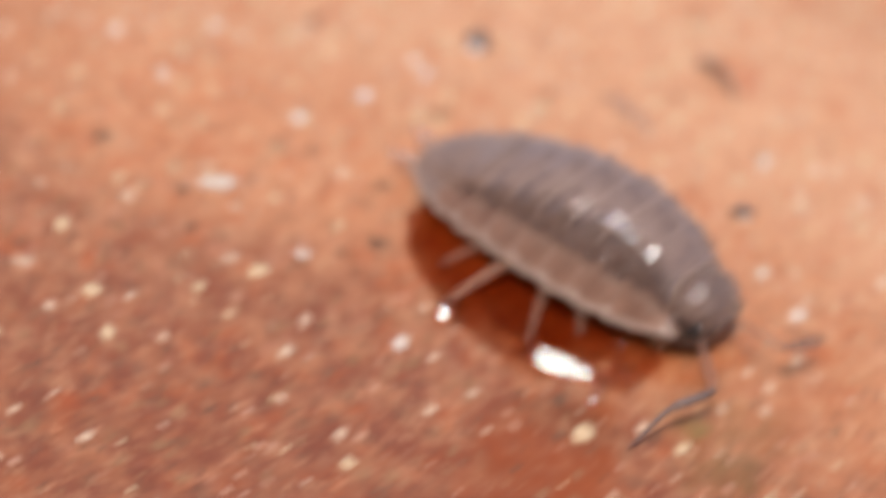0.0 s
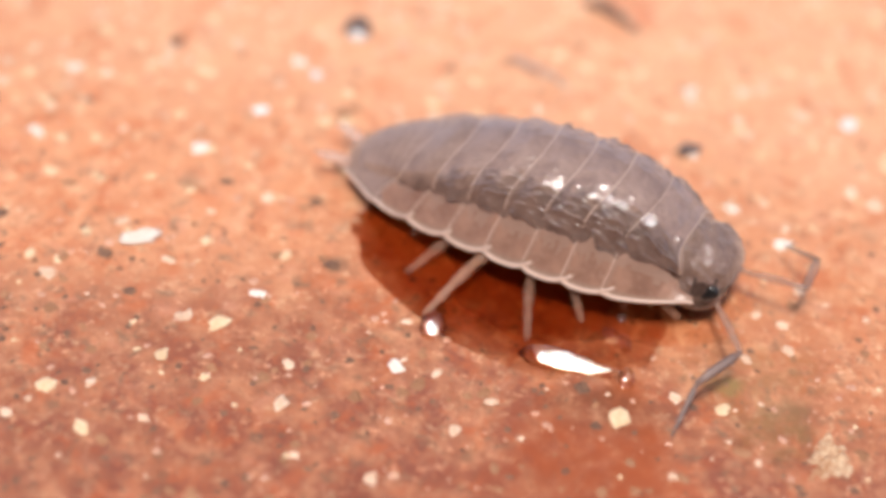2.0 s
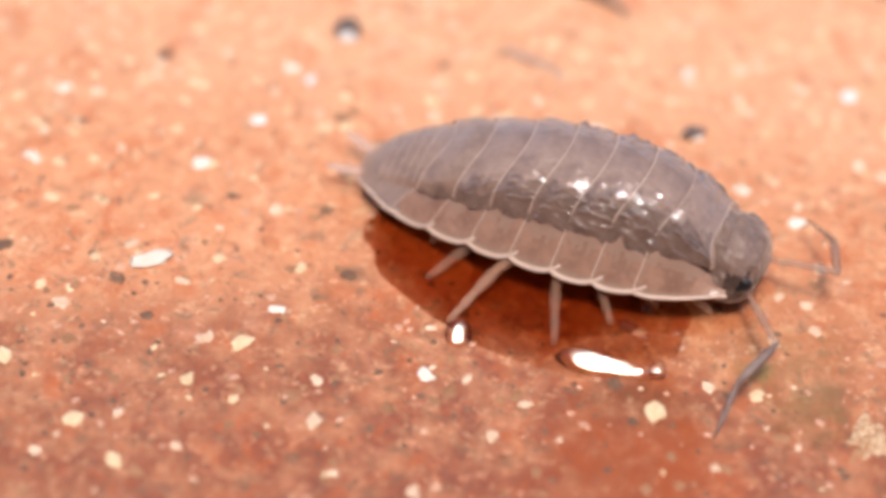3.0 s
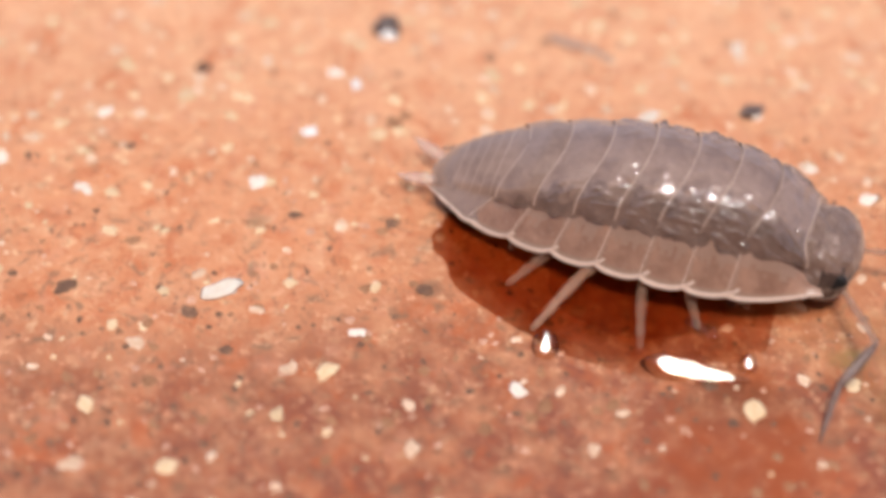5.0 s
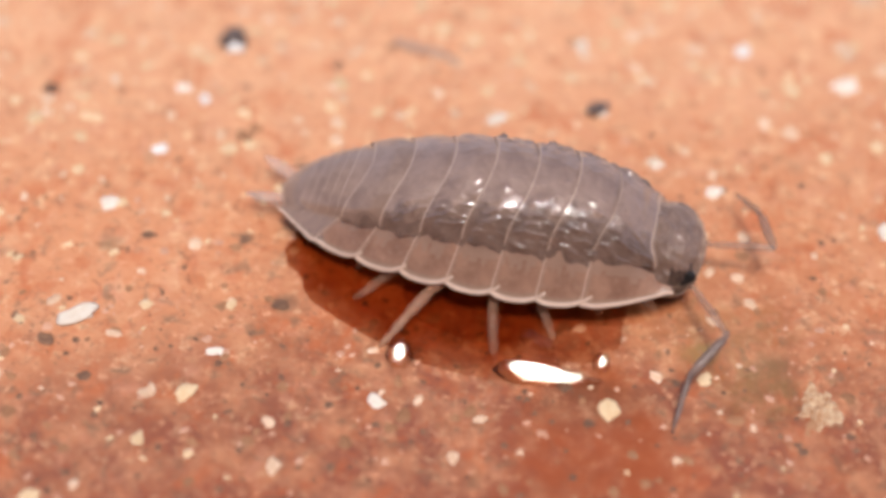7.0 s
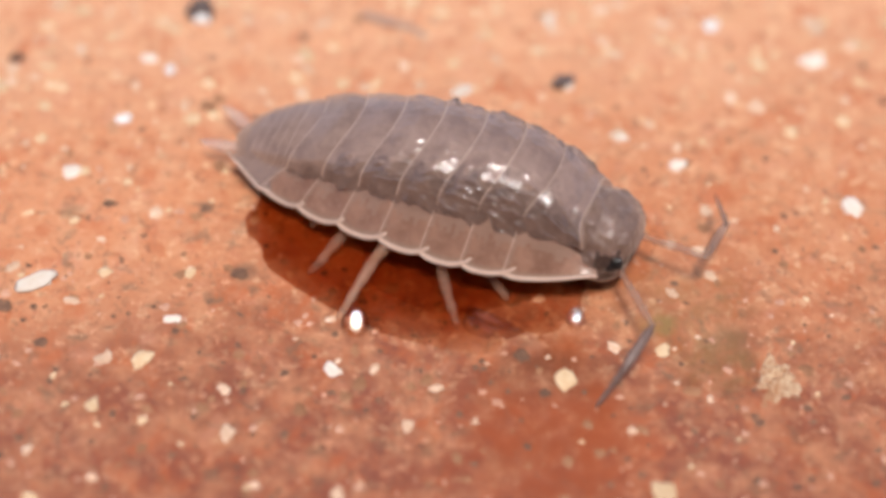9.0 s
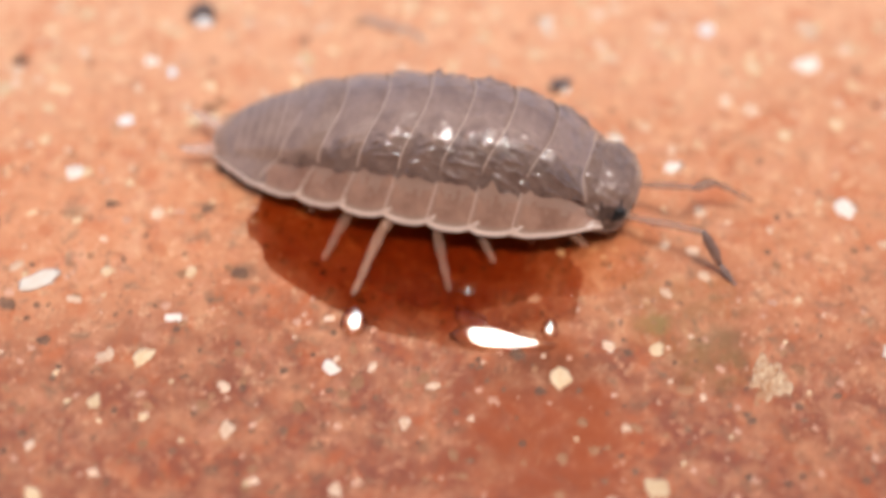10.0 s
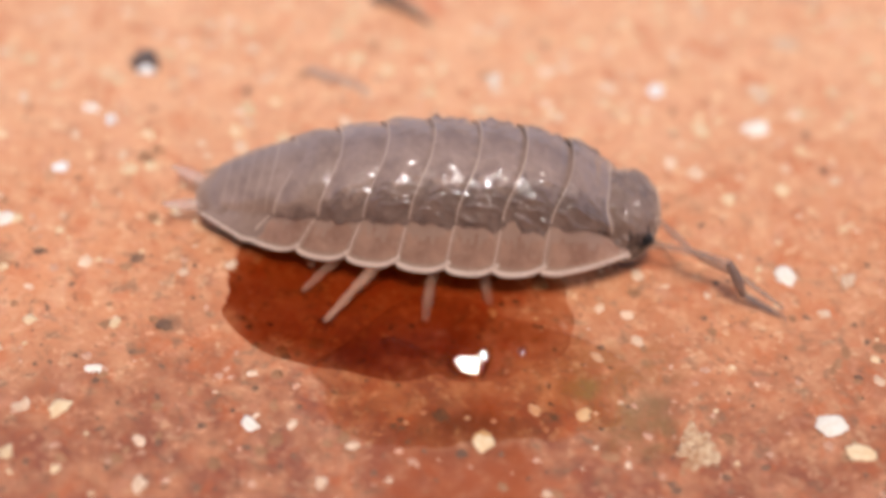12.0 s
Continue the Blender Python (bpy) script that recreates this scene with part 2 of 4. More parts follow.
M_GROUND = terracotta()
M_WHITE = mineral("pale_quartz", (0.80, 0.64, 0.50), (0.88, 0.79, 0.69), 0.6, 0.0)
M_CHIP = mineral("white_chip", (0.86, 0.80, 0.75), (0.92, 0.88, 0.84), 0.5, 0.08)
M_CREAM = mineral("cream_grit", (0.70, 0.42, 0.255), (0.82, 0.60, 0.43))
M_TAN = mineral("buff_grit", (0.74, 0.47, 0.25), (0.82, 0.62, 0.39))
M_FLECK = mineral("brown_black_fleck", (0.07, 0.042, 0.032), (0.17, 0.11, 0.09), 0.35, 0.5)
M_BROWN = mineral("brown_grit", (0.15, 0.072, 0.04), (0.29, 0.14, 0.075), 0.7, 0.0)
M_OLIVE = mineral("olive_grit", (0.34, 0.14, 0.06), (0.44, 0.22, 0.11), 0.7, 0.0)
M_PINK = mineral("pink_grit", (0.62, 0.29, 0.17), (0.72, 0.44, 0.30), 0.4, 0.3)
M_GREY = mineral("grey_flake", (0.42, 0.24, 0.16), (0.52, 0.33, 0.23), 0.5, 0.2)
M_FLAKE = mineral("plant_flake", (0.17, 0.09, 0.055), (0.30, 0.18, 0.12), 0.6, 0.2)
M_CRUST = mineral("lichen_crust", (0.40, 0.17, 0.07), (0.84, 0.64, 0.42), 0.7, 0.0)
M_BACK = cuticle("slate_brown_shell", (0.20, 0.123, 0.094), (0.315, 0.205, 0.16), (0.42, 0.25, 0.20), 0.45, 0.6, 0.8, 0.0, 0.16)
# Two darker copies of the back shell: dimness of the lower flank painted as colour.
M_HALF_SHADE = cuticle("half_shaded_side_shell", (0.14, 0.086, 0.067), (0.235, 0.15, 0.117), (0.36, 0.25, 0.20), 0.45, 0.6, 0.8, 0.0, 0.18)
M_FLANK_SHADE = cuticle("shaded_flank_shell", (0.094, 0.057, 0.045), (0.18, 0.114, 0.089), (0.30, 0.20, 0.16), 0.45, 0.6, 0.8, 0.0, 0.2)
M_TAIL = cuticle("smooth_tail_shell", (0.195, 0.12, 0.091), (0.305, 0.198, 0.154), (0.36, 0.24, 0.19), 0.42, 0.55, 0.8, 0.0, 0.15, 1.0, 0.0, 0.7)
M_HEAD = cuticle("head_shell", (0.135, 0.080, 0.06), (0.225, 0.14, 0.107), (0.36, 0.24, 0.19), 0.45, 0.6, 1.2, 0.0, 0.9, 1.0, 0.0, 0.6)
M_FACE = cuticle("dark_face_shell", (0.035, 0.02, 0.016), (0.075, 0.045, 0.035), (0.16, 0.10, 0.08), 0.35, 0.5, 1.2, 0.0, 0.7, 1.0, 0.0, 0.6)
M_SKIRT = cuticle("translucent_side_plate", (0.33, 0.17, 0.115), (0.54, 0.30, 0.205), (0.66, 0.45, 0.34), 0.3, 0.46, 0.7, 0.0, 0.0, 0.9, 0.35)
M_THIN = cuticle("thin_side_plate_edge", tuple(0.5 * c + 0.5 * d for c, d in zip((0.28, 0.14, 0.096), (0.60, 0.39, 0.29))), tuple(0.3 * c + 0.7 * d for c, d in zip((0.28, 0.14, 0.096), (0.60, 0.39, 0.29))), (0.60, 0.39, 0.29), 0.3, 0.46, 0.7, 0.0, 0.0, 0.85, 0.4)
M_RIM = cuticle("pale_rim", (0.70, 0.50, 0.39), (0.78, 0.58, 0.47), (0.82, 0.66, 0.56), 0.35, 0.5, 0.5, 0.0, 0.0, 1.0, 0.35)
M_SEAM = cuticle("pale_seam", (0.34, 0.225, 0.175), (0.44, 0.305, 0.24), (0.52, 0.39, 0.32), 0.35, 0.5, 0.5)
M_LEG = cuticle("pale_leg", (0.68, 0.36, 0.22), (0.78, 0.46, 0.30), (0.82, 0.56, 0.42), 0.3, 0.45, 0.6, 0.0, 0.0, 0.34, 0.4)
M_LEG_FAINT = cuticle("glassy_leg", (0.68, 0.36, 0.22), (0.78, 0.46, 0.30), (0.82, 0.56, 0.42), 0.3, 0.45, 0.6, 0.0, 0.0, 0.17, 0.4)
M_FEELER = cuticle("grey_feeler", (0.16, 0.10, 0.083), (0.25, 0.165, 0.138), (0.34, 0.27, 0.24), 0.4, 0.55, 1.0, 0.0, 0.0, 0.82)
M_FEELER_PALE = cuticle("pale_brown_feeler", (0.26, 0.17, 0.13), (0.36, 0.25, 0.20), (0.46, 0.34, 0.28), 0.4, 0.55, 1.0, 0.0, 0.0, 0.45, 0.2)
M_STEM = cuticle("clear_feeler_joint", (0.46, 0.29, 0.22), (0.56, 0.38, 0.30), (0.64, 0.48, 0.40), 0.3, 0.45, 0.8, 0.0, 0.0, 0.4, 0.35)
M_UROPOD = cuticle("milky_uropod", (0.60, 0.45, 0.40), (0.68, 0.55, 0.50), (0.66, 0.55, 0.5), 0.3, 0.45, 0.5, 0.0, 0.0, 0.36, 0.3)
M_EYE = cuticle("black_eye", (0.008, 0.007, 0.007), (0.014, 0.011, 0.010), (0.02, 0.018, 0.017), 0.25, 0.4, 0.6, 0.0, 0.6, 1.0, 0.0, 0.3)
M_MOUTH = cuticle("mouthparts", (0.40, 0.25, 0.16), (0.50, 0.34, 0.24), (0.58, 0.42, 0.32), 0.3, 0.5, 0.6, 0.3)
# Water whose tint also holds the shade and dark reflection below the body.
M_SHADED_FILM = water("shade_tinted_water", (0.53, 0.285, 0.15), 0.03, 4.5, 2.75, 1.15, (0.62, 0.385, 0.25))
M_SPREAD = water("spreading_water", (0.84, 0.72, 0.61), 0.06, 3.4, 2.3, 1.2)
M_DROP = water("clear_water", (0.9, 0.84, 0.8))


# ---- mesh helpers: all meshes are drawn in millimetres ----
def finish(bm, materials, smooth=True):
    for v in bm.verts:
        v.co *= MM
    bm.normal_update()
    me = bpy.data.meshes.new("mesh")
    bm.to_mesh(me)
    bm.free()
    for mt in materials if isinstance(materials, (list, tuple)) else [materials]:
        me.materials.append(mt)
    for poly in me.polygons:
        poly.use_smooth = smooth
    return me


def thing(name, bm, materials, label, category, m=None, group="", kind="", smooth=True):
    ob = tagged(new(name, finish(bm, materials, smooth)), label, category, group, kind)
    if m is not None:
        ob.matrix_basis = m
    return ob


def part(name, bm, materials, parent, label="", m=None, smooth=True):
    ob = new(name, finish(bm, materials, smooth))
    ob.parent = parent
    if m is not None:
        ob.matrix_basis = m
    return tagged(ob, label)


def sheet(nu, nv, f, skip=None, bm=None, mat=None):
    """A grid of nu x nv points f(u, v), u and v from 0 to 1."""
    bm = bm or bmesh.new()
    rows = [[bm.verts.new(f(i / (nu - 1), j / (nv - 1))) for j in range(nv)] for i in range(nu)]
    for i in range(nu - 1):
        for j in range(nv - 1):
            face = bm.faces.new((rows[i][j], rows[i + 1][j], rows[i + 1][j + 1], rows[i][j + 1]))
            if mat:
                face.material_index = mat(i, j)
    return bm


def tube(points, radii, sides=8, bm=None, squash=1.0):
    """A closed tube along points, with rounded ends."""
    bm = bm or bmesh.new()
    pts, rs = [Vector(p) for p in points], list(radii)
    first, last = (pts[0] - pts[1]).normalized(), (pts[-1] - pts[-2]).normalized()
    pts = [pts[0] + first * rs[0] * 0.6] + pts + [pts[-1] + last * rs[-1] * 0.6]
    rs = [rs[0] * 0.45] + rs + [rs[-1] * 0.45]
    rings = []
    for k, (p, r) in enumerate(zip(pts, rs)):
        d = (pts[min(k + 1, len(pts) - 1)] - pts[max(k - 1, 0)]).normalized()
        a = d.cross(Vector((0, 0, 1)))
        a = a.normalized() if a.length > 1e-3 else Vector((0, 1, 0))
        b = a.cross(d).normalized()
        rings.append([bm.verts.new(p + (a * math.cos(q) + b * math.sin(q) * squash) * r) for q in [2 * math.pi * s / sides for s in range(sides)]])
    for r0, r1 in zip(rings, rings[1:]):
        for s in range(sides):
            bm.faces.new((r0[s], r0[(s + 1) % sides], r1[(s + 1) % sides], r1[s]))
    bm.faces.new(rings[0][::-1])
    bm.faces.new(rings[-1])
    bmesh.ops.recalc_face_normals(bm, faces=bm.faces[:])
    return bm


def pebble(rx, ry, rz, seed, sub=2, rough=0.25):
    bm = bmesh.new()
    bmesh.ops.create_icosphere(bm, subdivisions=sub, radius=1.0)
    for v in bm.verts:
        n = noise.noise(v.co * 1.3 + Vector((seed * 7.3, seed * 1.7, 0)))
        v.co *= 1 + rough * 1.6 * n
        v.co = Vector((v.co.x * rx, v.co.y * ry, v.co.z * rz))
    return bm


# ---- the clay surface: one sheet ----
def relief(x, y):
    h = 0.10 * noise.noise(Vector((x * 0.22, y * 0.22, 3.0)))
    h += 0.055 * noise.noise(Vector((x * 0.9, y * 0.9, 8.0)))
    return h + 0.022 * noise.noise(Vector((x * 2.7, y * 2.7, 1.0)))


def clay():
    def line(lo, hi, step):
        inner = list(np.arange(lo, hi, step))
        far = [3, 8, 18, 40, 90, 180, 320]
        return [lo - f for f in reversed(far)] + inner + [inner[-1] + f for f in far]
    xs, ys = line(-22, 17, 0.16), line(-17, 19, 0.16)
    verts = [(x * MM, y * MM, (relief(x, y) if -25 < x < 20 and -20 < y < 22 else 0.0) * MM) for y in ys for x in xs]
    n = len(xs)
    faces = [(j * n + i, j * n + i + 1, (j + 1) * n + i + 1, (j + 1) * n + i) for j in range(len(ys) - 1) for i in range(n - 1)]
    me = bpy.data.meshes.new("ground")
    me.from_pydata(verts, [], faces)
    me.materials.append(M_GROUND)
    me.polygons.foreach_set("use_smooth", [True] * len(me.polygons))
    return tagged(new("ground", me), "wet orange terracotta surface with pale and dark grit", "ground", kind="structure")


ground = clay()


def sky_blocker():
    """An added dark panel, never in view, that blocks low sky behind the camera."""
    m, t, p = shader("dark_blocker")
    v = coords(t, 0.02)
    t.links.new(ramp(t, noise_tex(t, v, 1.0, 6, 0.65), (0.3, (0.055, 0.042, 0.034)), (0.7, (0.12, 0.095, 0.08))), p.inputs["Base Color"])
    p.inputs["Roughness"].default_value = 0.9
    t.links.new(bump(t, noise_tex(t, v, 3.0, 5, 0.7), 2.0, 0.6), p.inputs["Normal"])
    bm = bmesh.new()
    bmesh.ops.create_cube(bm, size=1.0)
    bmesh.ops.scale(bm, verts=bm.verts[:], vec=(640, 30, 450))
    bmesh.ops.bevel(bm, geom=bm.edges[:], offset=4, segments=2, affect="EDGES")
    thing("unseen_dark_panel", bm, m, "unseen dark panel added to block low sky light", "wall", mp(0, -300, 224), kind="structure")


sky_blocker()


# ---- woodlouse ----
# Body space: x ahead, y to its left, z up from the ground, in millimetres.
EDGES = [4.55, 3.05, 2.02, 1.0, -0.03, -1.06, -2.08, -3.1]  # front of plate 1, then the rear edge of each plate
SWEEP = [0.02, 0.03, 0.07, 0.14, 0.24, 0.38, 0.52]  # how far each side plate is swept back


def base_z(x):
    return 0.97 + (0.1 if x < 0 else 0.035) * x


def back_h(x):
    return float(np.interp(x, [-5.3, -4.6, -3.9, -2.5, -0.5, 2.0, 3.2, 4.3], [0.50, 0.94, 1.30, 1.84, 2.22, 2.20, 1.82, 1.24]))


def half_w(x):
    return float(np.interp(x, [-5.3, -4.0, -2.9, -1.7, -0.5, 0.6, 1.75, 3.0, 4.55], [0.74, 1.46, 1.82, 2.04, 2.18, 2.24, 2.2, 2.02, 1.42]))


woodlouse = tagged(new("woodlouse"), "grey-brown woodlouse with wet shiny plates and pale rims", "woodlouse")


def body_part_x(ob, x):
    ob.matrix_basis = mp(x, 0, 0)


def pereonite(k):
    """One back plate with its two side plates."""
    xf, xr = EDGES[k], EDGES[k + 1]
    xc = (xf + xr) / 2
    front = xf + (0.5 if k else -0.5)

    def arch(u, v):
        # u: 0 rear to 1 front; v across the back from side to side
        u = u ** 1.4
        x = xr + (front - xr) * u
        w, h, b = half_w(min(x, 4.5)) * 0.67, back_h(x), base_z(x)
        a = math.pi * (0.5 + (v - 0.5) * 1.0)
        lift = (0.02 + 0.03 * math.cos(a) ** 2) * (1 - u) ** 1.5 - 0.10 * max(0, u - 0.7) / 0.3
        lift += (0.13, 0.11, 0.085, 0.08, 0.085, 0.09, 0.09)[k] * (0.25 + 0.75 * math.cos(a) ** 2) * math.exp(-((u - 0.34) / 0.20) ** 2) - 0.06 * math.exp(-((u - 0.74) / 0.10) ** 2)
        # two ragged rows of low tubercles, faint on the rear plates
        q = Vector((x * 3.2 + k, a * w * 5.4, 4.0 + k))
        lump = 0.95 * max(0.0, noise.noise(q) - 0.05) + 0.5 * max(0.0, noise.noise(q * 2.0) - 0.1)
        lift += (0.19, 0.21, 0.20, 0.17, 0.12, 0.06, 0.025)[k] * (0.22 + 1.45 * math.cos(a) ** 2) * lump * min(1.0, 6 * u, 5 * (1 - u))
        # the side of the arch meets the side plate at a shallow step; the front plates are flatter on top
        ex = (0.82, 0.84, 0.87, 0.90, 0.93, 0.95, 0.95)[k]
        y = w * math.copysign(abs(math.cos(a)) ** ex, math.cos(a)) * (1 + 0.2 * lift)
        z = b + h * (0.46 + 0.54 * max(0.0, math.sin(a)) ** ex) + lift * (0.5 + 0.5 * math.sin(a))
        # the lower edge laps over the side plate in ragged lobes
        hem = max(0.0, 1 - min(v, 1 - v) / 0.07) * (0.45 + 0.35 * math.sin(math.pi * u) + 1.5 * noise.noise(Vector((x * 2.9, 7.0 + k, v))))
        hem *= 1.0 if k else max(0.0, 1 - 1.4 * u)
        y *= 1 + 0.075 * hem
        z -= 0.13 * hem
        bow = -0.42 * math.cos(a) ** 2 + 0.10
        if k == 0:
            bow += 0.70 * u * math.cos(a) ** 4
        return (x - xc + bow * (1 - 0.5 * u), y, z)

    def plate_tone(i, j):
        # pale rear rim, and a ragged side band with the flank's shade in its colour
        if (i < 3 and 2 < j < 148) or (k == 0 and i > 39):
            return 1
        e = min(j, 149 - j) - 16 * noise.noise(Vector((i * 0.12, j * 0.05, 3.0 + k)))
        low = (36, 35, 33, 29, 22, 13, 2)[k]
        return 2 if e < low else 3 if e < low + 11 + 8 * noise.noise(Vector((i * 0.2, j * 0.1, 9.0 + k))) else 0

    bm = sheet(42, 151, arch, mat=plate_tone)
    # turned-in rear lip
    bm = sheet(3, 151, lambda u, v: Vector(arch(0, v)) + Vector((0.05 * u, 0, -0.10 * u)), bm=bm, mat=lambda i, j: 1)
    if k == 0:  # the front edge turns in over the neck
        sheet(4, 151, lambda u, v: Vector(arch(1, v)) + Vector((0.10 * u, -0.22 * u * arch(1, v)[1], -0.42 * u * abs(math.sin(math.pi * v)))), bm=bm)
    plate = part("back_plate", bm, [M_BACK if k < 6 else M_TAIL, M_SEAM, M_FLANK_SHADE, M_HALF_SHADE], woodlouse)
    body_part_x(plate, xc)
    for side in (-1, 1):
        def skirt(u, v):
            # u: rear to front; v: 0 at the arch to 1 at the free margin
            rear, fore = xr - 0.30, xf + (-0.14 if k else 0.06)
            x = rear + (fore - rear) * u
            lobe = 1 - (abs(2 * u - 0.85) ** 2.6) * (0.17 if k else 0.08)
            if k == 0:
                lobe *= 1 - 0.25 * max(0, u - 0.45) ** 1.2
            xx = x - 0.10 * v * (1 - u) - SWEEP[k] * v
            if k == 0:
                xx = x - 0.10 * v * (1 - u) + 0.12 * v * u
            w = half_w(min(xx, 4.55))
            inner = w * 0.66
            y = inner + (w * 1.0 - inner) * v * lobe
            b, h = base_z(x), back_h(x)
            z = b + 0.50 * h * (1 - v * lobe) ** 1.1 + 0.05 * math.sin(math.pi * v) + 0.04 * (1 - u) * (1 - v)
            if k == 0:
                z -= 0.50 * h * (1 - v) * max(0.0, (u - 0.4) / 0.6) ** 1.5 * 0.85
            return (xx - xc, side * y, z)

        bm = sheet(15, 12, lambda u, v: skirt(u ** 1.5, v ** 0.8), mat=lambda i, j: 1 if j == 10 else 2 if j == 9 or i < 2 or j < 2.4 + 3.0 * noise.noise(Vector((i * 0.6, k * 3.1, 2.0 + side))) or i > 12 else 0)
        # rolled pale margin
        edge = [Vector(skirt(i / 14, 1.0)) for i in range(15)]
        tube(edge, [0.045] * 15, 6, bm)
        n0 = len(bm.faces) - 6 * 16 - 2
        tube([Vector(skirt(0.0, i / 9)) + Vector((0, 0, 0.015)) for i in range(10)], [0.010 + 0.0010 * i for i in range(10)], 6, bm)
        bm.faces.ensure_lookup_table()
        for f in bm.faces[n0:]:
            f.material_index = 1
        part("side_plate", bm, [M_SKIRT, M_RIM, M_THIN], plate, "translucent brown side plate with a pale rim")
    return plate, xc


SEGMENTS = [pereonite(k) for k in range(7)]


def pleonite(k):
    """One of five narrow tail plates."""
    xr = -3.18 - 0.265 * (k + 1)
    xc = xr + 0.1

    def arch(u, v):
        # a flap on each side, an arch between, like the plates ahead
        side = 1 if v < 0.5 else -1
        e = min(v, 1 - v)
        a = math.pi * 0.5 * max(0.0, (e - 0.2) / 0.3)
        q = xr + (0.45 + (0 if k else 0.3) * math.sin(a) ** 2) * u
        back = 0.74 + 0.01 * k
        w = half_w(q - back * max(0.0, 1 - e / 0.2)) * (1.01 - 0.03 * u)
        h = back_h(q) + 0.02 - 0.08 * u
        if e < 0.2:
            f = e / 0.2
            y, z = w * (1 - 0.33 * f), 0.48 * h * f ** 1.15
        else:
            y, z = 0.67 * w * math.cos(a), h * (0.48 + 0.52 * math.sin(a) ** 0.95)
        return (q - back * max(0.0, 1 - e / 0.2) - 0.12 * min(1.0, (y / (0.67 * w)) ** 2) - xc, side * y, base_z(q) + 0.01 + z + (0.30 if side < 0 else 0.10) * max(0.0, -4.0 - q + back * max(0.0, 1 - e / 0.2)) * max(0.0, 1 - e / 0.2))

    bm = sheet(9, 33, lambda u, v: arch(u ** 1.6, v), mat=lambda i, j: 2 if j in (0, 31) else 1 if i < 1 and 5 < j < 27 else 0)
    sheet(3, 33, lambda u, v: Vector(arch(0, v)) + Vector((0.05 * u, 0, -0.07 * u)), bm=bm, mat=lambda i, j: 1)
    ob = part("tail_plate", bm, [M_TAIL, M_SEAM, M_RIM], woodlouse)
    body_part_x(ob, xc)
    return ob, xc


SEGMENTS += [pleonite(k) for k in range(5)]


def telson():
    xc = -4.9

    def f(u, v):
        a = math.pi * v
        w = 0.98 * (1 - u ** 2.3) ** 0.75 + 0.03
        return (-4.4 - 0.98 * u - xc, w * math.cos(a), base_z(-4.4) - 0.1 * u + (1.00 - 0.72 * u ** 1.7) * math.sin(a) ** 0.85)
    bm = sheet(14, 25, f, mat=lambda i, j: 1 if i == 12 or j in (0, 23) else 0)
    ob = part("telson", bm, [M_TAIL, M_SEAM], woodlouse, "small pointed tail tip")
    body_part_x(ob, xc)
    for s in (-1, 1):
        pts = [(-0.25, s * 0.36, 0.68), (-0.62, s * 0.50, 0.72), (-0.92, s * 0.60, 0.78), (-1.15, s * 0.66, 0.84)]
        bm = tube(pts, [0.15, 0.19, 0.15, 0.05], 10, squash=0.6)
        part("uropod", bm, M_UROPOD, ob, "milky spear-shaped tail appendage")
    return ob, xc


SEGMENTS.append(telson())


def head():
    xc = 4.45

    def f(u, v):
        # u: back to front, v: round from the left jaw over the top to the right jaw
        a = math.pi * (v * 1.30 - 0.15)
        x = 3.85 + 1.42 * u
        r = (1 - max(0, (u - 0.42) / 0.58) ** 2.4) ** 0.5 if u < 1 else 0.02
        w = (1.20 - 0.12 * u) * (0.8 + 0.2 * min(1.0, u / 0.45)) * (0.38 + 0.62 * r)
        h = 1.06 * (0.28 + 0.72 * r)
        z = base_z(4.4) + 0.14 + h * math.sin(a) - 0.18 * u ** 2
        y = w * math.copysign(abs(math.cos(a)) ** 0.75, math.cos(a))
        d = 1 + 0.05 * noise.noise(Vector((x * 3.5, y * 3.5, z * 3.5))) + 0.045 * max(0.0, noise.noise(Vector((x * 7, y * 7, z * 7))))
        return (x - xc + 0.10 * math.sin(a) * u, y * d, z * d)
    bm = sheet(40, 71, f, mat=lambda i, j: 2 if i < 3 else 1 if i > 19 and abs(j - 35) > 16 + 4 * noise.noise(Vector((i * 0.3, j * 0.2, 1.0))) else 0)
    bm.faces.new([v for v in bm.verts][-71:])
    ob = part("head", bm, [M_HEAD, M_FACE, M_SEAM], woodlouse, "dark rounded head of the woodlouse")
    body_part_x(ob, xc)
    z0 = base_z(4.4)
    for s in (-1, 1):
        bm = pebble(0.27, 0.22, 0.25, 2 + s, 3, 0.15)
        bmesh.ops.translate(bm, verts=bm.verts[:], vec=(0.52, s * 0.84, z0 + (0.22 if s < 0 else 0.05)))
        part("eye", bm, M_EYE, ob, "black compound eye")
        bm = tube([(0.35, s * 0.5, z0 - 0.1), (0.55, s * 0.42, z0 - 0.42), (0.62, s * 0.2, z0 - 0.72)], [0.2, 0.18, 0.07], 8)
        part("mouthpart", bm, M_MOUTH, ob, "pale jaw below the head")
    bm = pebble(0.5, 0.85, 0.42, 5, 2, 0.1)
    bmesh.ops.translate(bm, verts=bm.verts[:], vec=(0.24, 0, z0 - 0.26))
    part("mouth", bm, M_EYE, ob, "dark mouth region")
    return ob, xc


SEGMENTS.append(head())


def belly():
    def f(u, v):
        a = 2 * math.pi * v
        x = -4.6 + 8.8 * u
        r = math.sin(math.pi * min(max(u, 0.02), 0.98)) ** 0.35
        w = half_w(max(min(x, 4.5), -5.2)) * 0.72 * r
        return (x, w * math.cos(a), base_z(x) + 0.28 + 0.5 * r * math.sin(a))
    bm = sheet(16, 21, f)
    return part("underside", bm, M_MOUTH, woodlouse, "pale soft underside")


belly()


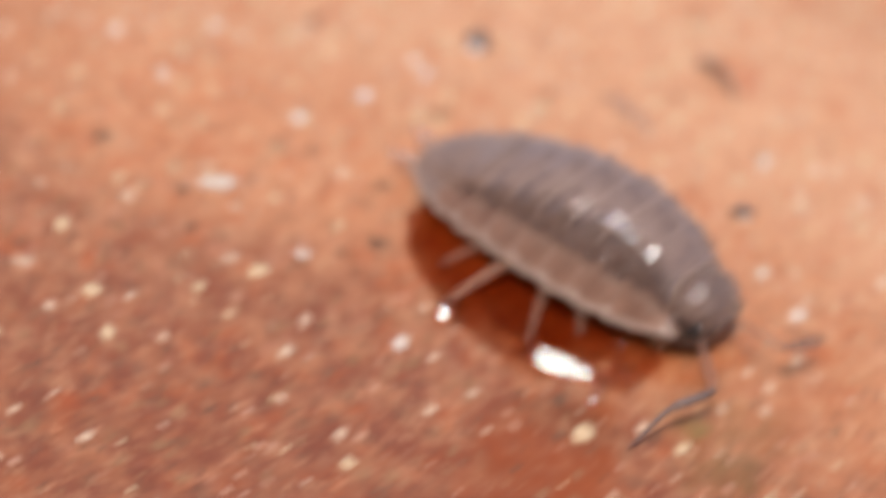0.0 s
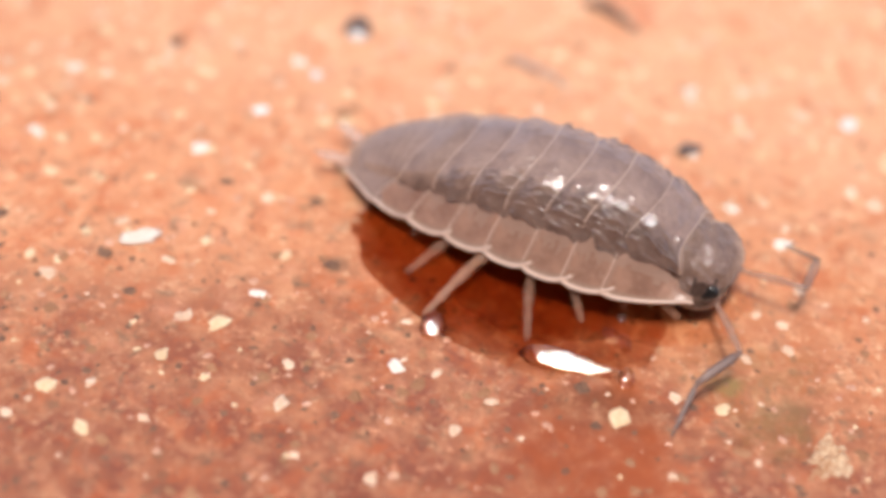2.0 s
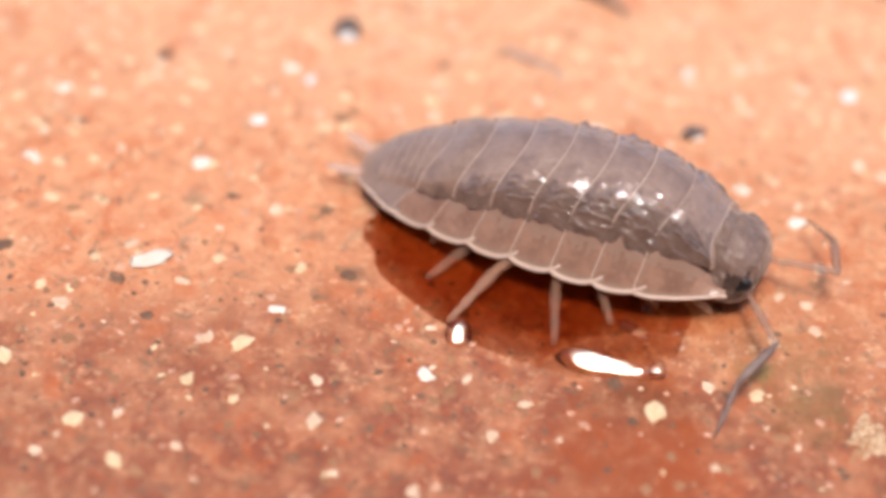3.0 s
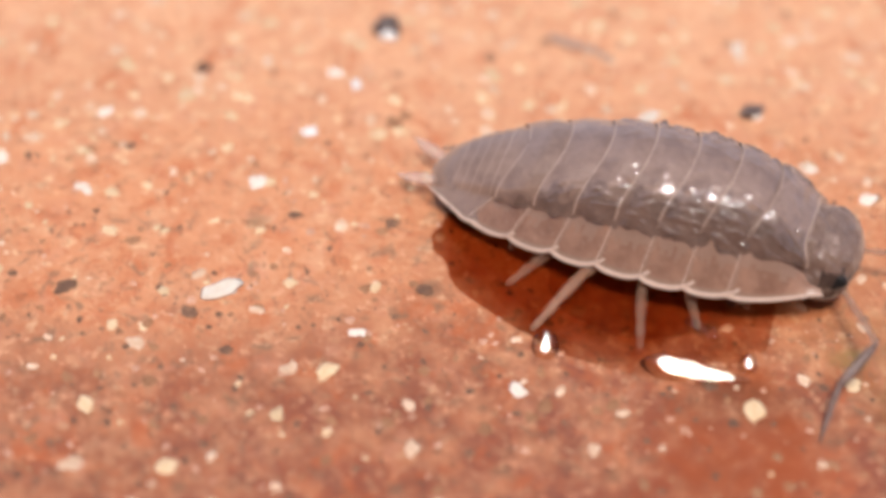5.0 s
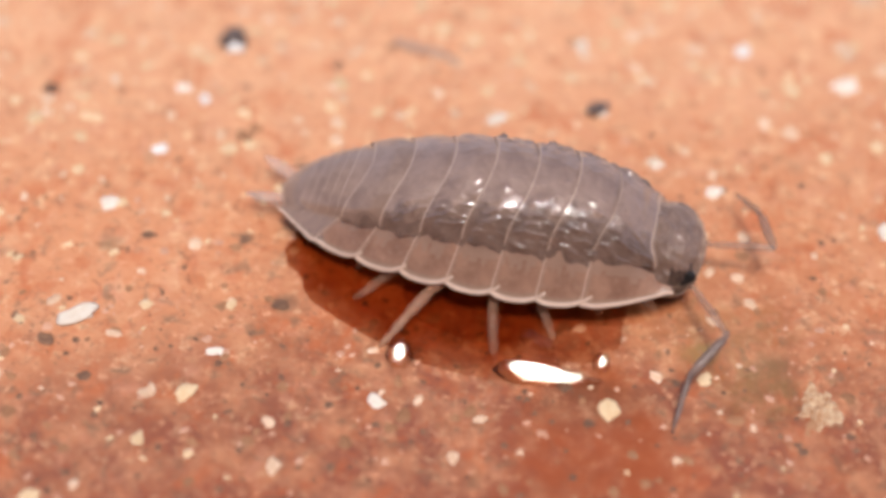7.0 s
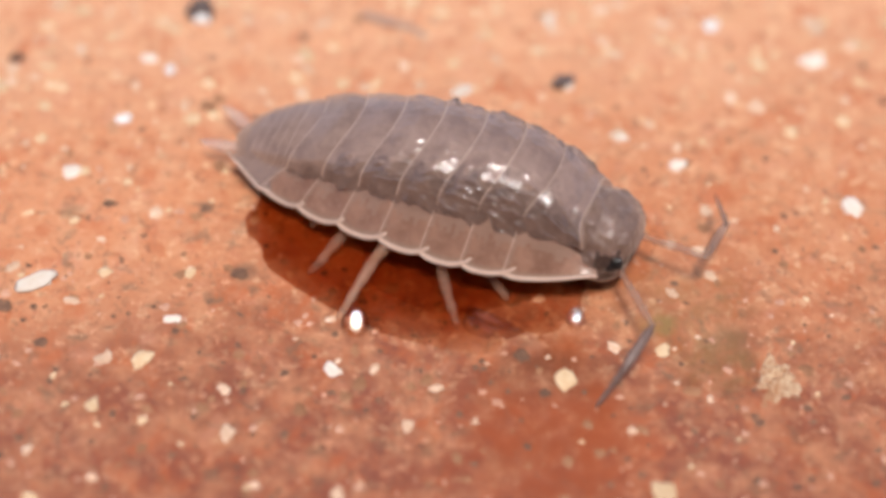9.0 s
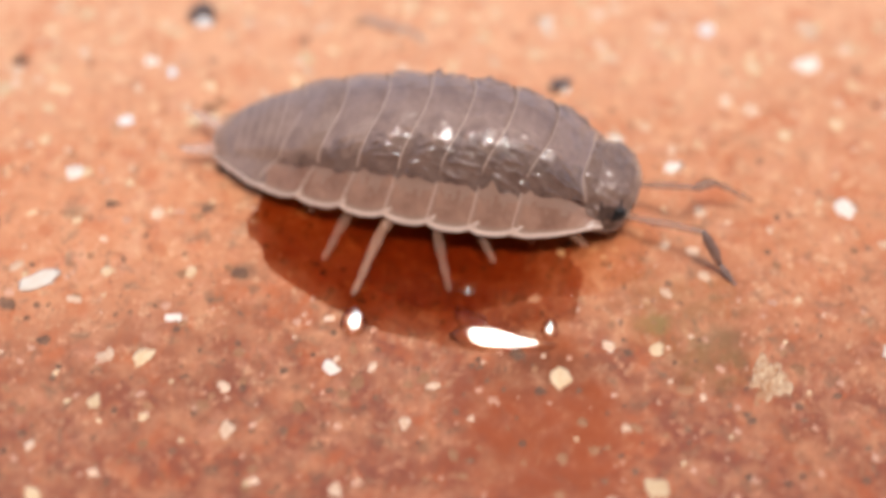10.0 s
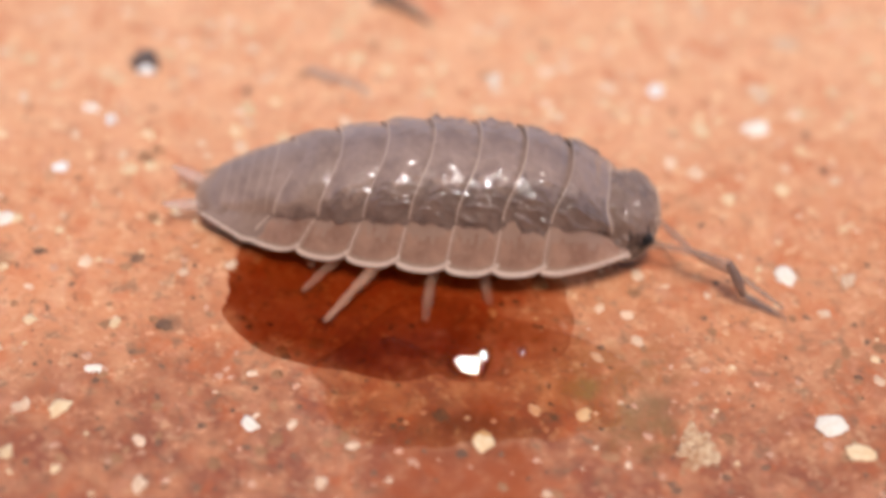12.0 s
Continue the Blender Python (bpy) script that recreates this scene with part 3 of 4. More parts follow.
# legs: 7 a side, each swings on its own hip
HIP_X = [3.75, 2.50, 1.50, 0.60, -0.05, -0.95, -2.4]
FEET = [(4.3, -3.2), (2.9, -3.5), (1.5, -3.6), (0.15, -3.75), (-2.36, -3.60), (-3.05, -2.3), (-3.6, -2.0)]  # near side, on the ground
LEGS = []


def leg(k, side):
    reach = (0.9, 1.0, 1.7, 2.6, 3.15, 2.3, 0.8)[k] * (1.0 if side < 0 else 0.6)
    knee = Vector((reach * 0.42, side * 0.14, 0.10))
    bm = tube([(0, 0, 0), knee * 0.35 + Vector((0, 0, 0.04)), knee * 0.7 + Vector((0, 0, 0.04)), knee * 0.9, knee], [0.13, 0.165, 0.17, 0.15, 0.12], 10)
    skin = M_LEG if k == 4 and side < 0 else M_LEG_FAINT
    ob = part("leg", bm, skin, woodlouse)
    rise = [(0, 0.0), (0.10, -0.02), (0.22, -0.05), (0.27, -0.06), (0.38, -0.10), (0.44, -0.12), (0.52, -0.14), (0.58, -0.15)]
    shin = tube([(reach * d, side * z, z * 0.6) for d, z in rise], [0.12, 0.145, 0.135, 0.10, 0.125, 0.09, 0.10, 0.07], 10)
    part("shin", shin, skin, ob, m=mp(*knee))
    LEGS.append((ob, k, side, reach))


for k_ in range(7):
    for s_ in (-1, 1):
        leg(k_, s_)

# feelers: three jointed pieces each
FEELERS = {}
for s_, key in ((-1, "near"), (1, "far")):
    bm_ = tube([(0, 0, 0), (0.28, 0, 0.03), (0.55, 0, 0.0), (0.62, 0, 0), (1.4, 0, 0.03), (2.3 if s_ < 0 else 2.05, 0, 0)], [0.08, 0.105, 0.06, 0.08, 0.10, 0.07], 10)
    stem = part("feeler_stem", bm_, M_STEM, woodlouse, "pale first joints of the feeler")
    bm_ = tube([(0, 0, 0), (0.25, 0, 0), (0.9, 0, 0.02), (1.3, 0, 0)], [0.06, 0.115, 0.125, 0.08], 10)
    shaft = part("feeler_shaft", bm_, M_FEELER if s_ < 0 else M_FEELER_PALE, woodlouse, "dark grey middle joint of the feeler")
    bm_ = tube([(0, 0, 0), (0.3, 0, 0.01), (0.62, 0, 0), (0.68, 0, 0), (1.05, 0, 0), (1.35, 0, -0.01)], [0.055, 0.08, 0.05, 0.065, 0.05, 0.02], 10)
    whip = part("feeler_tip", bm_, M_FEELER if s_ < 0 else M_FEELER_PALE, woodlouse, "dark tapering tip of the feeler")
    FEELERS[key] = (stem, shaft, whip)


# ---- water ----
def pool(name, cx, cy, rx, ry, height, seed, label, mat, rag=0.22, cat="puddle", power=0.5, box=2.0, back=1.0, ripple=0.0, box_ahead=0.0):
    """A bead of water with a rounded edge and an uneven outline."""
    def f(u, v):
        a = 2 * math.pi * v
        e = 1 + rag * noise.noise(Vector((math.cos(a) * 1.3, math.sin(a) * 1.3, seed))) + 0.5 * rag * noise.noise(Vector((math.cos(a) * 3.1, math.sin(a) * 3.1, seed + 4)))
        r = math.sin(u * math.pi / 2)
        b = box_ahead if box_ahead and math.cos(a) > 0 else box
        e *= (abs(math.cos(a)) ** b + abs(math.sin(a)) ** b) ** (-1 / b)
        x, y = rx * e * r * math.cos(a), ry * e * r * math.sin(a) * (back if math.sin(a) > 0 else 1.0)
        return (x, y, relief(cx, cy) - 0.06 + (height + 0.06) * max(0.0, 1 - r * r) ** (power) + ripple * min(1.0, 4 - 4 * r) * noise.noise(Vector((x * 1.4, y * 1.4, seed))))
    bm = sheet(26, 73, lambda u, v: f(1 - u, v))
    bmesh.ops.remove_doubles(bm, verts=bm.verts[:], dist=1e-5)
    bmesh.ops.recalc_face_normals(bm, faces=bm.faces[:])
    return thing(name, bm, mat, label, cat, mp(cx, cy, 0))


# The film is water, but its dark outline also draws the body's shade.
film = pool("water_film", -0.8, -1.6, 4.4, 2.7, 0.14, 5.0, "thin film of water under the woodlouse, tinted dark with its shade", M_SHADED_FILM, 0.10, "water", 0.2, 2.2, 1.0, 0.0, 3.6)
spread = pool("water_film", 1.2, -1.0, 3.6, 2.4, 0.12, 9.0, "shallow film of water round the woodlouse", M_SPREAD, 0.25, "water", 0.2)


def leaning_drop(name, x, y, r, label):
    """A drop drawn up against a leg: a smooth face on one side, a steep fall on the other."""
    def f(u, v):
        a, q = 2 * math.pi * v, 1 - u
        px, py = r * q * math.cos(a) * (0.85 + 0.15 * math.sin(a)), r * 1.1 * q * math.sin(a)
        face = 0.615 * (py + 1.15 * r) - 0.04 * (py / r + 0.2) ** 2 * r - 0.035 * (px / r) ** 2 * r - 0.45 * max(0.0, 0.5 * py - px - 0.3 * r)
        cap = 1.25 * r * max(0.0, 1 - q ** 4) ** 0.8
        return (px, py, relief(x, y) - 0.04 + min(face, cap) * (1 - q ** 8))
    bm = sheet(18, 41, f)
    bmesh.ops.remove_doubles(bm, verts=bm.verts[:], dist=1e-5)
    bmesh.ops.recalc_face_normals(bm, faces=bm.faces[:])
    return thing(name, bm, M_DROP, label, "drop", mp(x, y, 0))


def meniscus(name, rx, ry, bend, lean, label):
    """A long bead of water drawn up at the edge of the film: a smooth sloping face, its ends curved away."""
    def f(u, v):
        a, q = 2 * math.pi * v, 1 - u
        c = math.cos(a)
        e = 1 + 0.16 * noise.noise(Vector((c * 1.7, math.sin(a) * 1.7, rx * 3)))
        px, py = rx * q * e * c, ry * q * e * math.sin(a) * (1 - 0.45 * c * lean)
        px, py = px + 0.12 * py, py - 0.12 * px + bend * (px / rx) ** 2
        face = 0.612 * (py + 1.25 * ry) - 0.02 * ry * (py / ry) ** 2
        cap = 1.5 * ry * max(0.0, 1 - q ** 8) ** 0.7
        return (px, py, 0.03 + min(face, cap) * (1 - q ** 12))
    bm = sheet(24, 73, f)
    bmesh.ops.remove_doubles(bm, verts=bm.verts[:], dist=1e-5)
    bmesh.ops.recalc_face_normals(bm, faces=bm.faces[:])
    return thing(name, bm, M_DROP, label, "water")


def bubble(x, y, z, r, label):
    """A flat blister of water that leans with the sloping edge of the water."""
    bm = bmesh.new()
    bmesh.ops.create_uvsphere(bm, u_segments=20, v_segments=12, radius=r)
    for v in bm.verts:
        v.co.z *= 0.12 if v.co.z > 0 else 0.5
    bmesh.ops.rotate(bm, verts=bm.verts[:], cent=(0, 0, 0), matrix=Matrix.Rotation(radians(33), 3, "X"))
    return thing("air_bubble", bm, M_DROP, label, "bubble", mp(x, y, z))


bead = meniscus("water_bead", 1.3, 0.27, 0.12, 1.0, "long bright bead of water at the film edge")
small_bead = meniscus("water_bead", 0.5, 0.27, 0.10, -0.6, "short bright bead of water at the film edge")
tiny_drop = leaning_drop("water_drop", 2.62, -4.15, 0.25, "tiny bright drop of water on the film")
blister = bubble(2.0, -2.3, 0.62, 0.1, "tiny bright bubble on the water film")
droplet = leaning_drop("water_drop", -2.12, -3.82, 0.40, "small clear water drop at a leg tip")


# ---- grit ----
def grains(rows, name, mat, label, group, tall=0.14, seed=1):
    rng = random.Random(seed)
    for x, y, r in rows:
        a = rng.uniform(0, 180)
        bm = pebble(r * rng.uniform(0.85, 1.25), r * rng.uniform(0.65, 0.95), r * tall, rng.uniform(0, 50), 3, 0.34)
        thing(name, bm, mat, label, "grit", mp(x, y, relief(x, y) + 0.0, rz=a), group)


grains([(7.25, 6.5, 0.27), (-7.16, 4.46, 0.2), (-8.21, 2.64, 0.22)], "white_grain", M_CHIP, "bright white grit grain in the clay", "pale grit grains", seed=7)
grains([(9.88, 5.1, 0.3), (10.15, -0.16, 0.32), (-9.34, 0.79, 0.26), (-15.84, 1.24, 0.26), (0.48, 3.79, 0.24), (10.8, -4.85, 0.34),
        (-13.5, 3.0, 0.22), (2.9, 6.6, 0.23), (5.9, 1.25, 0.24), (4.5, 2.25, 0.22), (-6.5, -3.9, 0.18), (-2.65, -5.45, 0.22), (-13.6, 0.3, 0.22), (-7.7, 4.9, 0.2)], "pale_grain", M_WHITE, "pale pinkish-white grit grain in the clay", "pale grit grains", seed=1)
grains([(-8.9, -3.4, 0.17), (-11.6, -4.6, 0.21), (-3.7, 7.5, 0.2), (-4.9, 8.4, 0.18), (10.9, 8.5, 0.3), (10.9, 5.7, 0.21), (11.7, -0.2, 0.21), (11.0, -1.3, 0.2), (-5.0, -7.3, 0.2),
        (10.0, 6.6, 0.23), (3.9, -4.7, 0.17), (-4.7, -0.8, 0.14), (-0.95, -7.0, 0.18), (-7.9, -5.1, 0.15), (6.2, -1.6, 0.17), (5.4, -3.0, 0.15)], "pale_grain", M_CREAM, "cream-coloured grit grain in the clay", "pale grit grains", seed=2)
grains([(-7.08, -5.14, 0.27), (-12.46, -6.46, 0.27), (-10.37, -8.08, 0.24), (-12.75, -1.1, 0.21), (-3.64, 5.17, 0.24), (-11.5, 3.8, 0.24), (-6.45, 2.7, 0.22), (-9.2, -9.1, 0.2), (2.7, -5.7, 0.29),
        (-6.1, 3.9, 0.2), (-8.2, -2.5, 0.17), (-8.1, -6.5, 0.2), (8.9, 2.4, 0.18), (4.75, -8.75, 0.28), (11.4, -5.6, 0.27), (-2.6, 4.1, 0.21), (5.4, 8.3, 0.21)], "buff_grain", M_TAN, "yellowish buff grit grain in the clay", "buff grit grains", seed=3)
grains([(-9.5, -4.7, 0.2), (-4.97, -2.5, 0.22), (-11.2, 4.9, 0.22), (-3.7, 5.8, 0.16), (-10.5, -3.6, 0.2), (-5.9, -0.4, 0.18), (2.2, -6.1, 0.14), (-3.7, -7.3, 0.13), (-8.3, -0.3, 0.16),
        (8.3, 11.2, 0.24), (1.7, -5.0, 0.2), (-13.47, -3.02, 0.27)], "dark_grain", M_BROWN, "dark brown grit grain in the clay", "dark grit grains", seed=4)


def pit():
    """A black glossy bead of grit; a white piece at its foot stands in for the highlight."""
    x, y = -6.5, 6.5
    root = thing("black_bead", pebble(0.38, 0.34, 0.31, 3, 3, 0.18), M_FLECK, "black glassy bead of grit with a white highlight piece", "grit", mp(x, y + 0.1, relief(x, y) + 0.15))
    part("chip", pebble(0.25, 0.16, 0.16, 8, 2, 0.2), M_CHIP, root, "white piece standing in for a highlight", mp(0.06, -0.30, -0.04))
    x, y = 3.13, 4.14
    root = thing("black_fleck", pebble(0.34, 0.22, 0.2, 6, 3, 0.2), M_FLECK, "small black fleck of grit with a pale highlight piece", "grit", mp(x, y, relief(x, y) + 0.08, rz=25))
    # The fleck's highlight, set in as a pale piece.
    part("chip", pebble(0.14, 0.1, 0.1, 8, 2, 0.2), M_WHITE, root, "pale piece standing in for a highlight", mp(0.05, -0.22, -0.02))
    x, y = -9.75, -2.81
    thing("oval_chip", pebble(0.46, 0.21, 0.10, 11, 3, 0.5), M_WHITE, "long pale oval chip of grit", "grit", mp(x, y, relief(x, y) + 0.04, rz=22))
    x, y = 0.3, 9.35
    bm = tube([(-0.75, 0.35, 0), (-0.3, 0.25, 0.1), (0.3, -0.15, 0.08), (0.8, -0.6, 0)], [0.16, 0.2, 0.15, 0.08], 8, squash=0.6)
    thing("dark_flake", bm, M_FLAKE, "dark curled plant flake on the clay", "flake", mp(x, y, relief(x, y) + 0.06))
    x, y = -1.25, 6.35
    bm = tube([(-0.85, 0.42, 0), (-0.3, 0.12, 0.03), (0.3, -0.05, 0.03), (0.8, -0.42, 0)], [0.16, 0.2, 0.13, 0.12], 8, squash=0.3)
    thing("grey_flake", bm, M_GREY, "thin greyish plant flake lying on the clay", "flake", mp(x, y, relief(x, y) + 0.02))


pit()


def crust():
    def f(u, v):
        a, r = 2 * math.pi * v, 1 - u
        q = Vector((math.cos(a) * r, math.sin(a) * r, 0))
        e = 1 + 0.6 * noise.noise(q * 2.2 + Vector((4, 1, 2)))
        x, y = 0.5 * e * q.x, 0.68 * e * q.y
        lump = max(0.0, noise.noise(Vector((x * 5, y * 5, 2.0)))) + 0.6 * max(0.0, noise.noise(Vector((x * 11, y * 11, 5.0))))
        return (x, y, relief(7.66 + x, -5.6 + y) - 0.03 + (0.05 + 0.24 * lump) * (1 - r ** 3))
    bm = sheet(22, 61, f)
    thing("lichen_crust", bm, M_CRUST, "crumbly yellowish crust on the clay", "crust", mp(7.66, -5.6, 0))


crust()


def scatter(name, count, lo, hi, mat, label, seed, tall=0.10, pale=True):
    """Grit too fine to count, one mesh."""
    rng = random.Random(seed)
    # a low dome of two rings round a top
    ring = [(math.cos(math.pi * n / 4), math.sin(math.pi * n / 4)) for n in range(8)]
    pts = [Vector((0, 0, 1))] + [Vector((0.6 * c, 0.6 * d, 0.8)) for c, d in ring] + [Vector((c, d, -0.6)) for c, d in ring]
    tris = [[0, 1 + n, 1 + (n + 1) % 8] for n in range(8)] + [[1 + n, 9 + n, 9 + (n + 1) % 8, 1 + (n + 1) % 8] for n in range(8)]
    verts, faces = [], []
    for _ in range(count):
        x, y = rng.uniform(-21, 16), rng.uniform(-16, 18)
        # the wet side is washed nearly clean of loose grit
        keep = min(1.0, max(0.14, 0.40 + 0.09 * y - 0.015 * x)) if pale else min(1.0, max(0.1, 0.5 - 0.1 * y))
        if rng.random() > keep:
            continue
        r = lo + (hi - lo) * rng.random() ** 2.0
        a, k = rng.uniform(0, 6.3), rng.uniform(0.6, 1.0)
        z = relief(x, y) + 0.004
        n0 = len(verts)
        for q in pts:
            e = r * (1 + 0.9 * noise.noise(q * 1.4 + Vector((x, y, seed))))
            px, py = q.x * e, q.y * e * k
            verts.append(((x + px * math.cos(a) - py * math.sin(a)) * MM, (y + px * math.sin(a) + py * math.cos(a)) * MM, (z + q.z * e * tall) * MM))
        faces += [[n0 + i for i in f] for f in tris]
    me = bpy.data.meshes.new(name)
    me.from_pydata(verts, [], faces)
    me.materials.append(mat)
    me.polygons.foreach_set("use_smooth", [True] * len(me.polygons))
    return tagged(new(name, me), label, "grit", kind="stuff")


scatter("pale_grit", 1300, 0.07, 0.26, M_CREAM, "fine pale grit set in the clay", 21)
scatter("buff_grit", 1150, 0.07, 0.26, M_TAN, "fine buff grit set in the clay", 22)
scatter("brown_grit", 2000, 0.03, 0.14, M_BROWN, "fine dark brown grit set in the clay", 23, pale=False)
scatter("olive_grit", 1000, 0.05, 0.24, M_OLIVE, "fine olive-brown grit set in the damp clay", 24, pale=False)
scatter("pink_grit", 900, 0.04, 0.14, M_PINK, "fine pinkish grit set in the damp clay", 25, pale=False)


# ---- movement ----
# seconds, x, y (mm), yaw, sideways bend over the body's length (degrees), stretch
BODY = [
    (0, -0.33, -0.06, -12.4, -15.0, 0.950),
    (0.5, -0.24, -0.13, -13.8, -15.5, 0.975),
    (1, -0.23, -0.13, -15.4, -12.2, 0.986),
    (1.5, -0.17, -0.18, -14.4, -9.0, 0.978),
    (2, -0.24, -0.19, -14.8, -5.4, 0.984),
    (2.5, -0.13, -0.29, -14.9, -5.8, 0.985),
    (4.5, 0.04, -0.45, -15.0, -0.4, 0.982),
    (5, 0.15, -0.51, -16.6, -3.4, 0.989),
    (5.5, 0.18, -0.53, -16.0, -3.7, 0.987),
    (6, 0.11, -0.67, -16.9, 5.6, 0.985),
    (6.5, 0.01, -0.70, -16.2, 7.1, 0.994),
    (7, 0.04, -0.79, -15.2, 7.9, 0.981),
    (9, -0.32, -0.54, -22.8, -2.3, 0.983),
    (9.5, -0.41, -0.09, -21.0, -6.3, 0.987),
    (10, -0.49, 0.47, -12.7, -9.9, 1.016),
    (10.5, -0.45, 0.66, -4.7, 0.2, 1.035),
    (11, 0.17, 0.20, -6.6, 3.9, 1.045),
    (11.5, 0.85, -0.08, -11.6, 2.0, 1.071),
    (12, 1.20, 0.86, -4.4, -0.1, 1.086),
]
# joints of the feelers in body space: elbow, second joint, tip
NEAR = [
    (0.0, 6.76, -2.96, 1.5, 5.32, -4.16, 0.9, 5.32, -4.56, 0.15),
    (0.5, 6.66, -3.18, 1.5, 5.27, -3.9, 0.9, 5.47, -4.68, 0.15),
    (1.0, 6.62, -2.98, 1.5, 5.48, -3.91, 0.9, 5.49, -4.4, 0.15),
    (1.5, 6.43, -2.79, 1.5, 5.38, -3.93, 0.9, 5.48, -4.72, 0.15),
    (2.0, 6.63, -2.99, 1.5, 5.43, -3.96, 0.9, 5.56, -4.71, 0.15),
    (2.5, 6.46, -2.98, 1.5, 5.51, -3.94, 0.9, 5.55, -4.73, 0.15),
    (4.5, 6.48, -2.8, 1.5, 5.59, -3.65, 0.9, 5.46, -4.61, 0.15),
    (5.0, 6.38, -2.89, 1.5, 5.56, -3.72, 0.9, 5.53, -4.48, 0.15),
    (5.5, 6.53, -2.67, 1.5, 5.52, -3.62, 0.9, 5.46, -4.37, 0.15),
    (6.0, 6.45, -2.44, 1.5, 5.64, -3.23, 0.9, 5.56, -4.26, 0.15),
    (6.5, 6.44, -2.68, 1.5, 5.6, -3.38, 0.9, 5.61, -4.29, 0.15),
    (7.0, 6.3, -2.49, 1.5, 5.47, -3.37, 0.9, 5.39, -4.37, 0.15),
    (9.0, 6.77, -2.85, 1.5, 5.99, -4.16, 0.9, 5.74, -4.0, 0.15),
    (9.5, 6.35, -2.04, 1.5, 7.33, -4.21, 0.9, 7.75, -4.65, 0.15),
    (10.0, 6.72, -1.27, 1.5, 7.45, -1.3, 0.9, 7.93, -1.35, 0.15),
    (10.5, 6.86, -1.41, 1.5, 7.27, -1.58, 0.9, 7.44, -3.34, 0.15),
    (11.0, 6.13, -1.16, 1.5, 7.16, -1.49, 0.9, 7.67, -3.24, 0.15),
    (11.5, 6.59, -1.21, 1.5, 7.64, -1.5, 0.9, 8.7, -3.04, 0.15),
    (12.0, 6.94, -1.33, 1.5, 7.7, -1.52, 0.9, 8.63, -1.65, 0.15),
]
FAR = [
    (0.0, 6.86, -0.21, 1.6, 7.04, 0.51, 1.4, 6.49, 1.16, 0.9),
    (0.5, 7.12, 0.17, 1.6, 6.67, 0.95, 1.4, 5.98, 1.67, 0.9),
    (1.0, 7.04, 0.21, 1.6, 6.67, 1.12, 1.4, 5.89, 1.86, 0.9),
    (1.5, 7.12, 0.17, 1.6, 6.68, 0.89, 1.4, 5.93, 1.79, 0.9),
    (2.0, 7.11, 0.11, 1.6, 6.82, 1.06, 1.4, 6.0, 1.97, 0.9),
    (2.5, 7.03, 0.13, 1.6, 6.69, 1.24, 1.4, 5.95, 2.3, 0.9),
    (4.5, 6.78, 0.25, 1.6, 6.35, 1.27, 1.4, 5.55, 2.3, 0.9),
    (5.5, 7.03, 0.53, 1.6, 6.65, 1.52, 1.4, 5.91, 2.53, 0.9),
    (6.0, 6.98, 0.58, 1.6, 6.46, 1.54, 1.4, 5.68, 2.54, 0.9),
    (6.5, 7.01, 0.61, 1.6, 6.48, 1.58, 1.4, 5.85, 2.55, 0.9),
    (7.0, 7.04, 0.58, 1.6, 6.45, 1.54, 1.4, 5.73, 2.69, 0.9),
    (9.0, 7.23, -0.08, 1.6, 7.04, 1.79, 1.4, 6.21, 2.84, 0.9),
    (9.5, 5.97, 0.93, 1.6, 5.99, 2.29, 1.4, 5.3, 4.61, 0.9),
    (10.0, 6.06, -0.09, 1.6, 7.13, 0.46, 1.4, 7.72, 0.79, 0.9),
    (10.5, 5.95, 0.27, 1.6, 7.1, 0.66, 1.4, 7.07, -0.4, 0.9),
    (11.0, 5.95, 0.18, 1.6, 7.07, 0.41, 1.4, 7.35, 0.34, 0.9),
    (11.5, 6.05, -0.16, 1.6, 7.04, 0.17, 1.4, 8.22, 0.63, 0.9),
    (12.0, 6.3, -0.75, 1.3, 7.4, -1.2, 1.0, 8.4, -1.55, 0.6),
]


def body_at(t):
    cols = list(zip(*BODY))
    return [float(np.interp(t, cols[0], c)) for c in cols[1:]]


def along(x, bend, stretch):
    """The pose in body space of a ring of the body at x."""
    k = radians(bend) / 11.0
    k = k if abs(k) > 1e-7 else 1e-7
    s = x * stretch
    return mp(math.sin(k * s) / k, (1 - math.cos(k * s)) / k, 0, 0, 0, math.degrees(k * s))


def pointing(a, b):
    """A pose at a whose x axis points to b."""
    d = (Vector(b) - Vector(a)).normalized()
    return Matrix.Translation(Vector(a) * MM) @ d.to_track_quat("X", "Z").to_matrix().to_4x4()


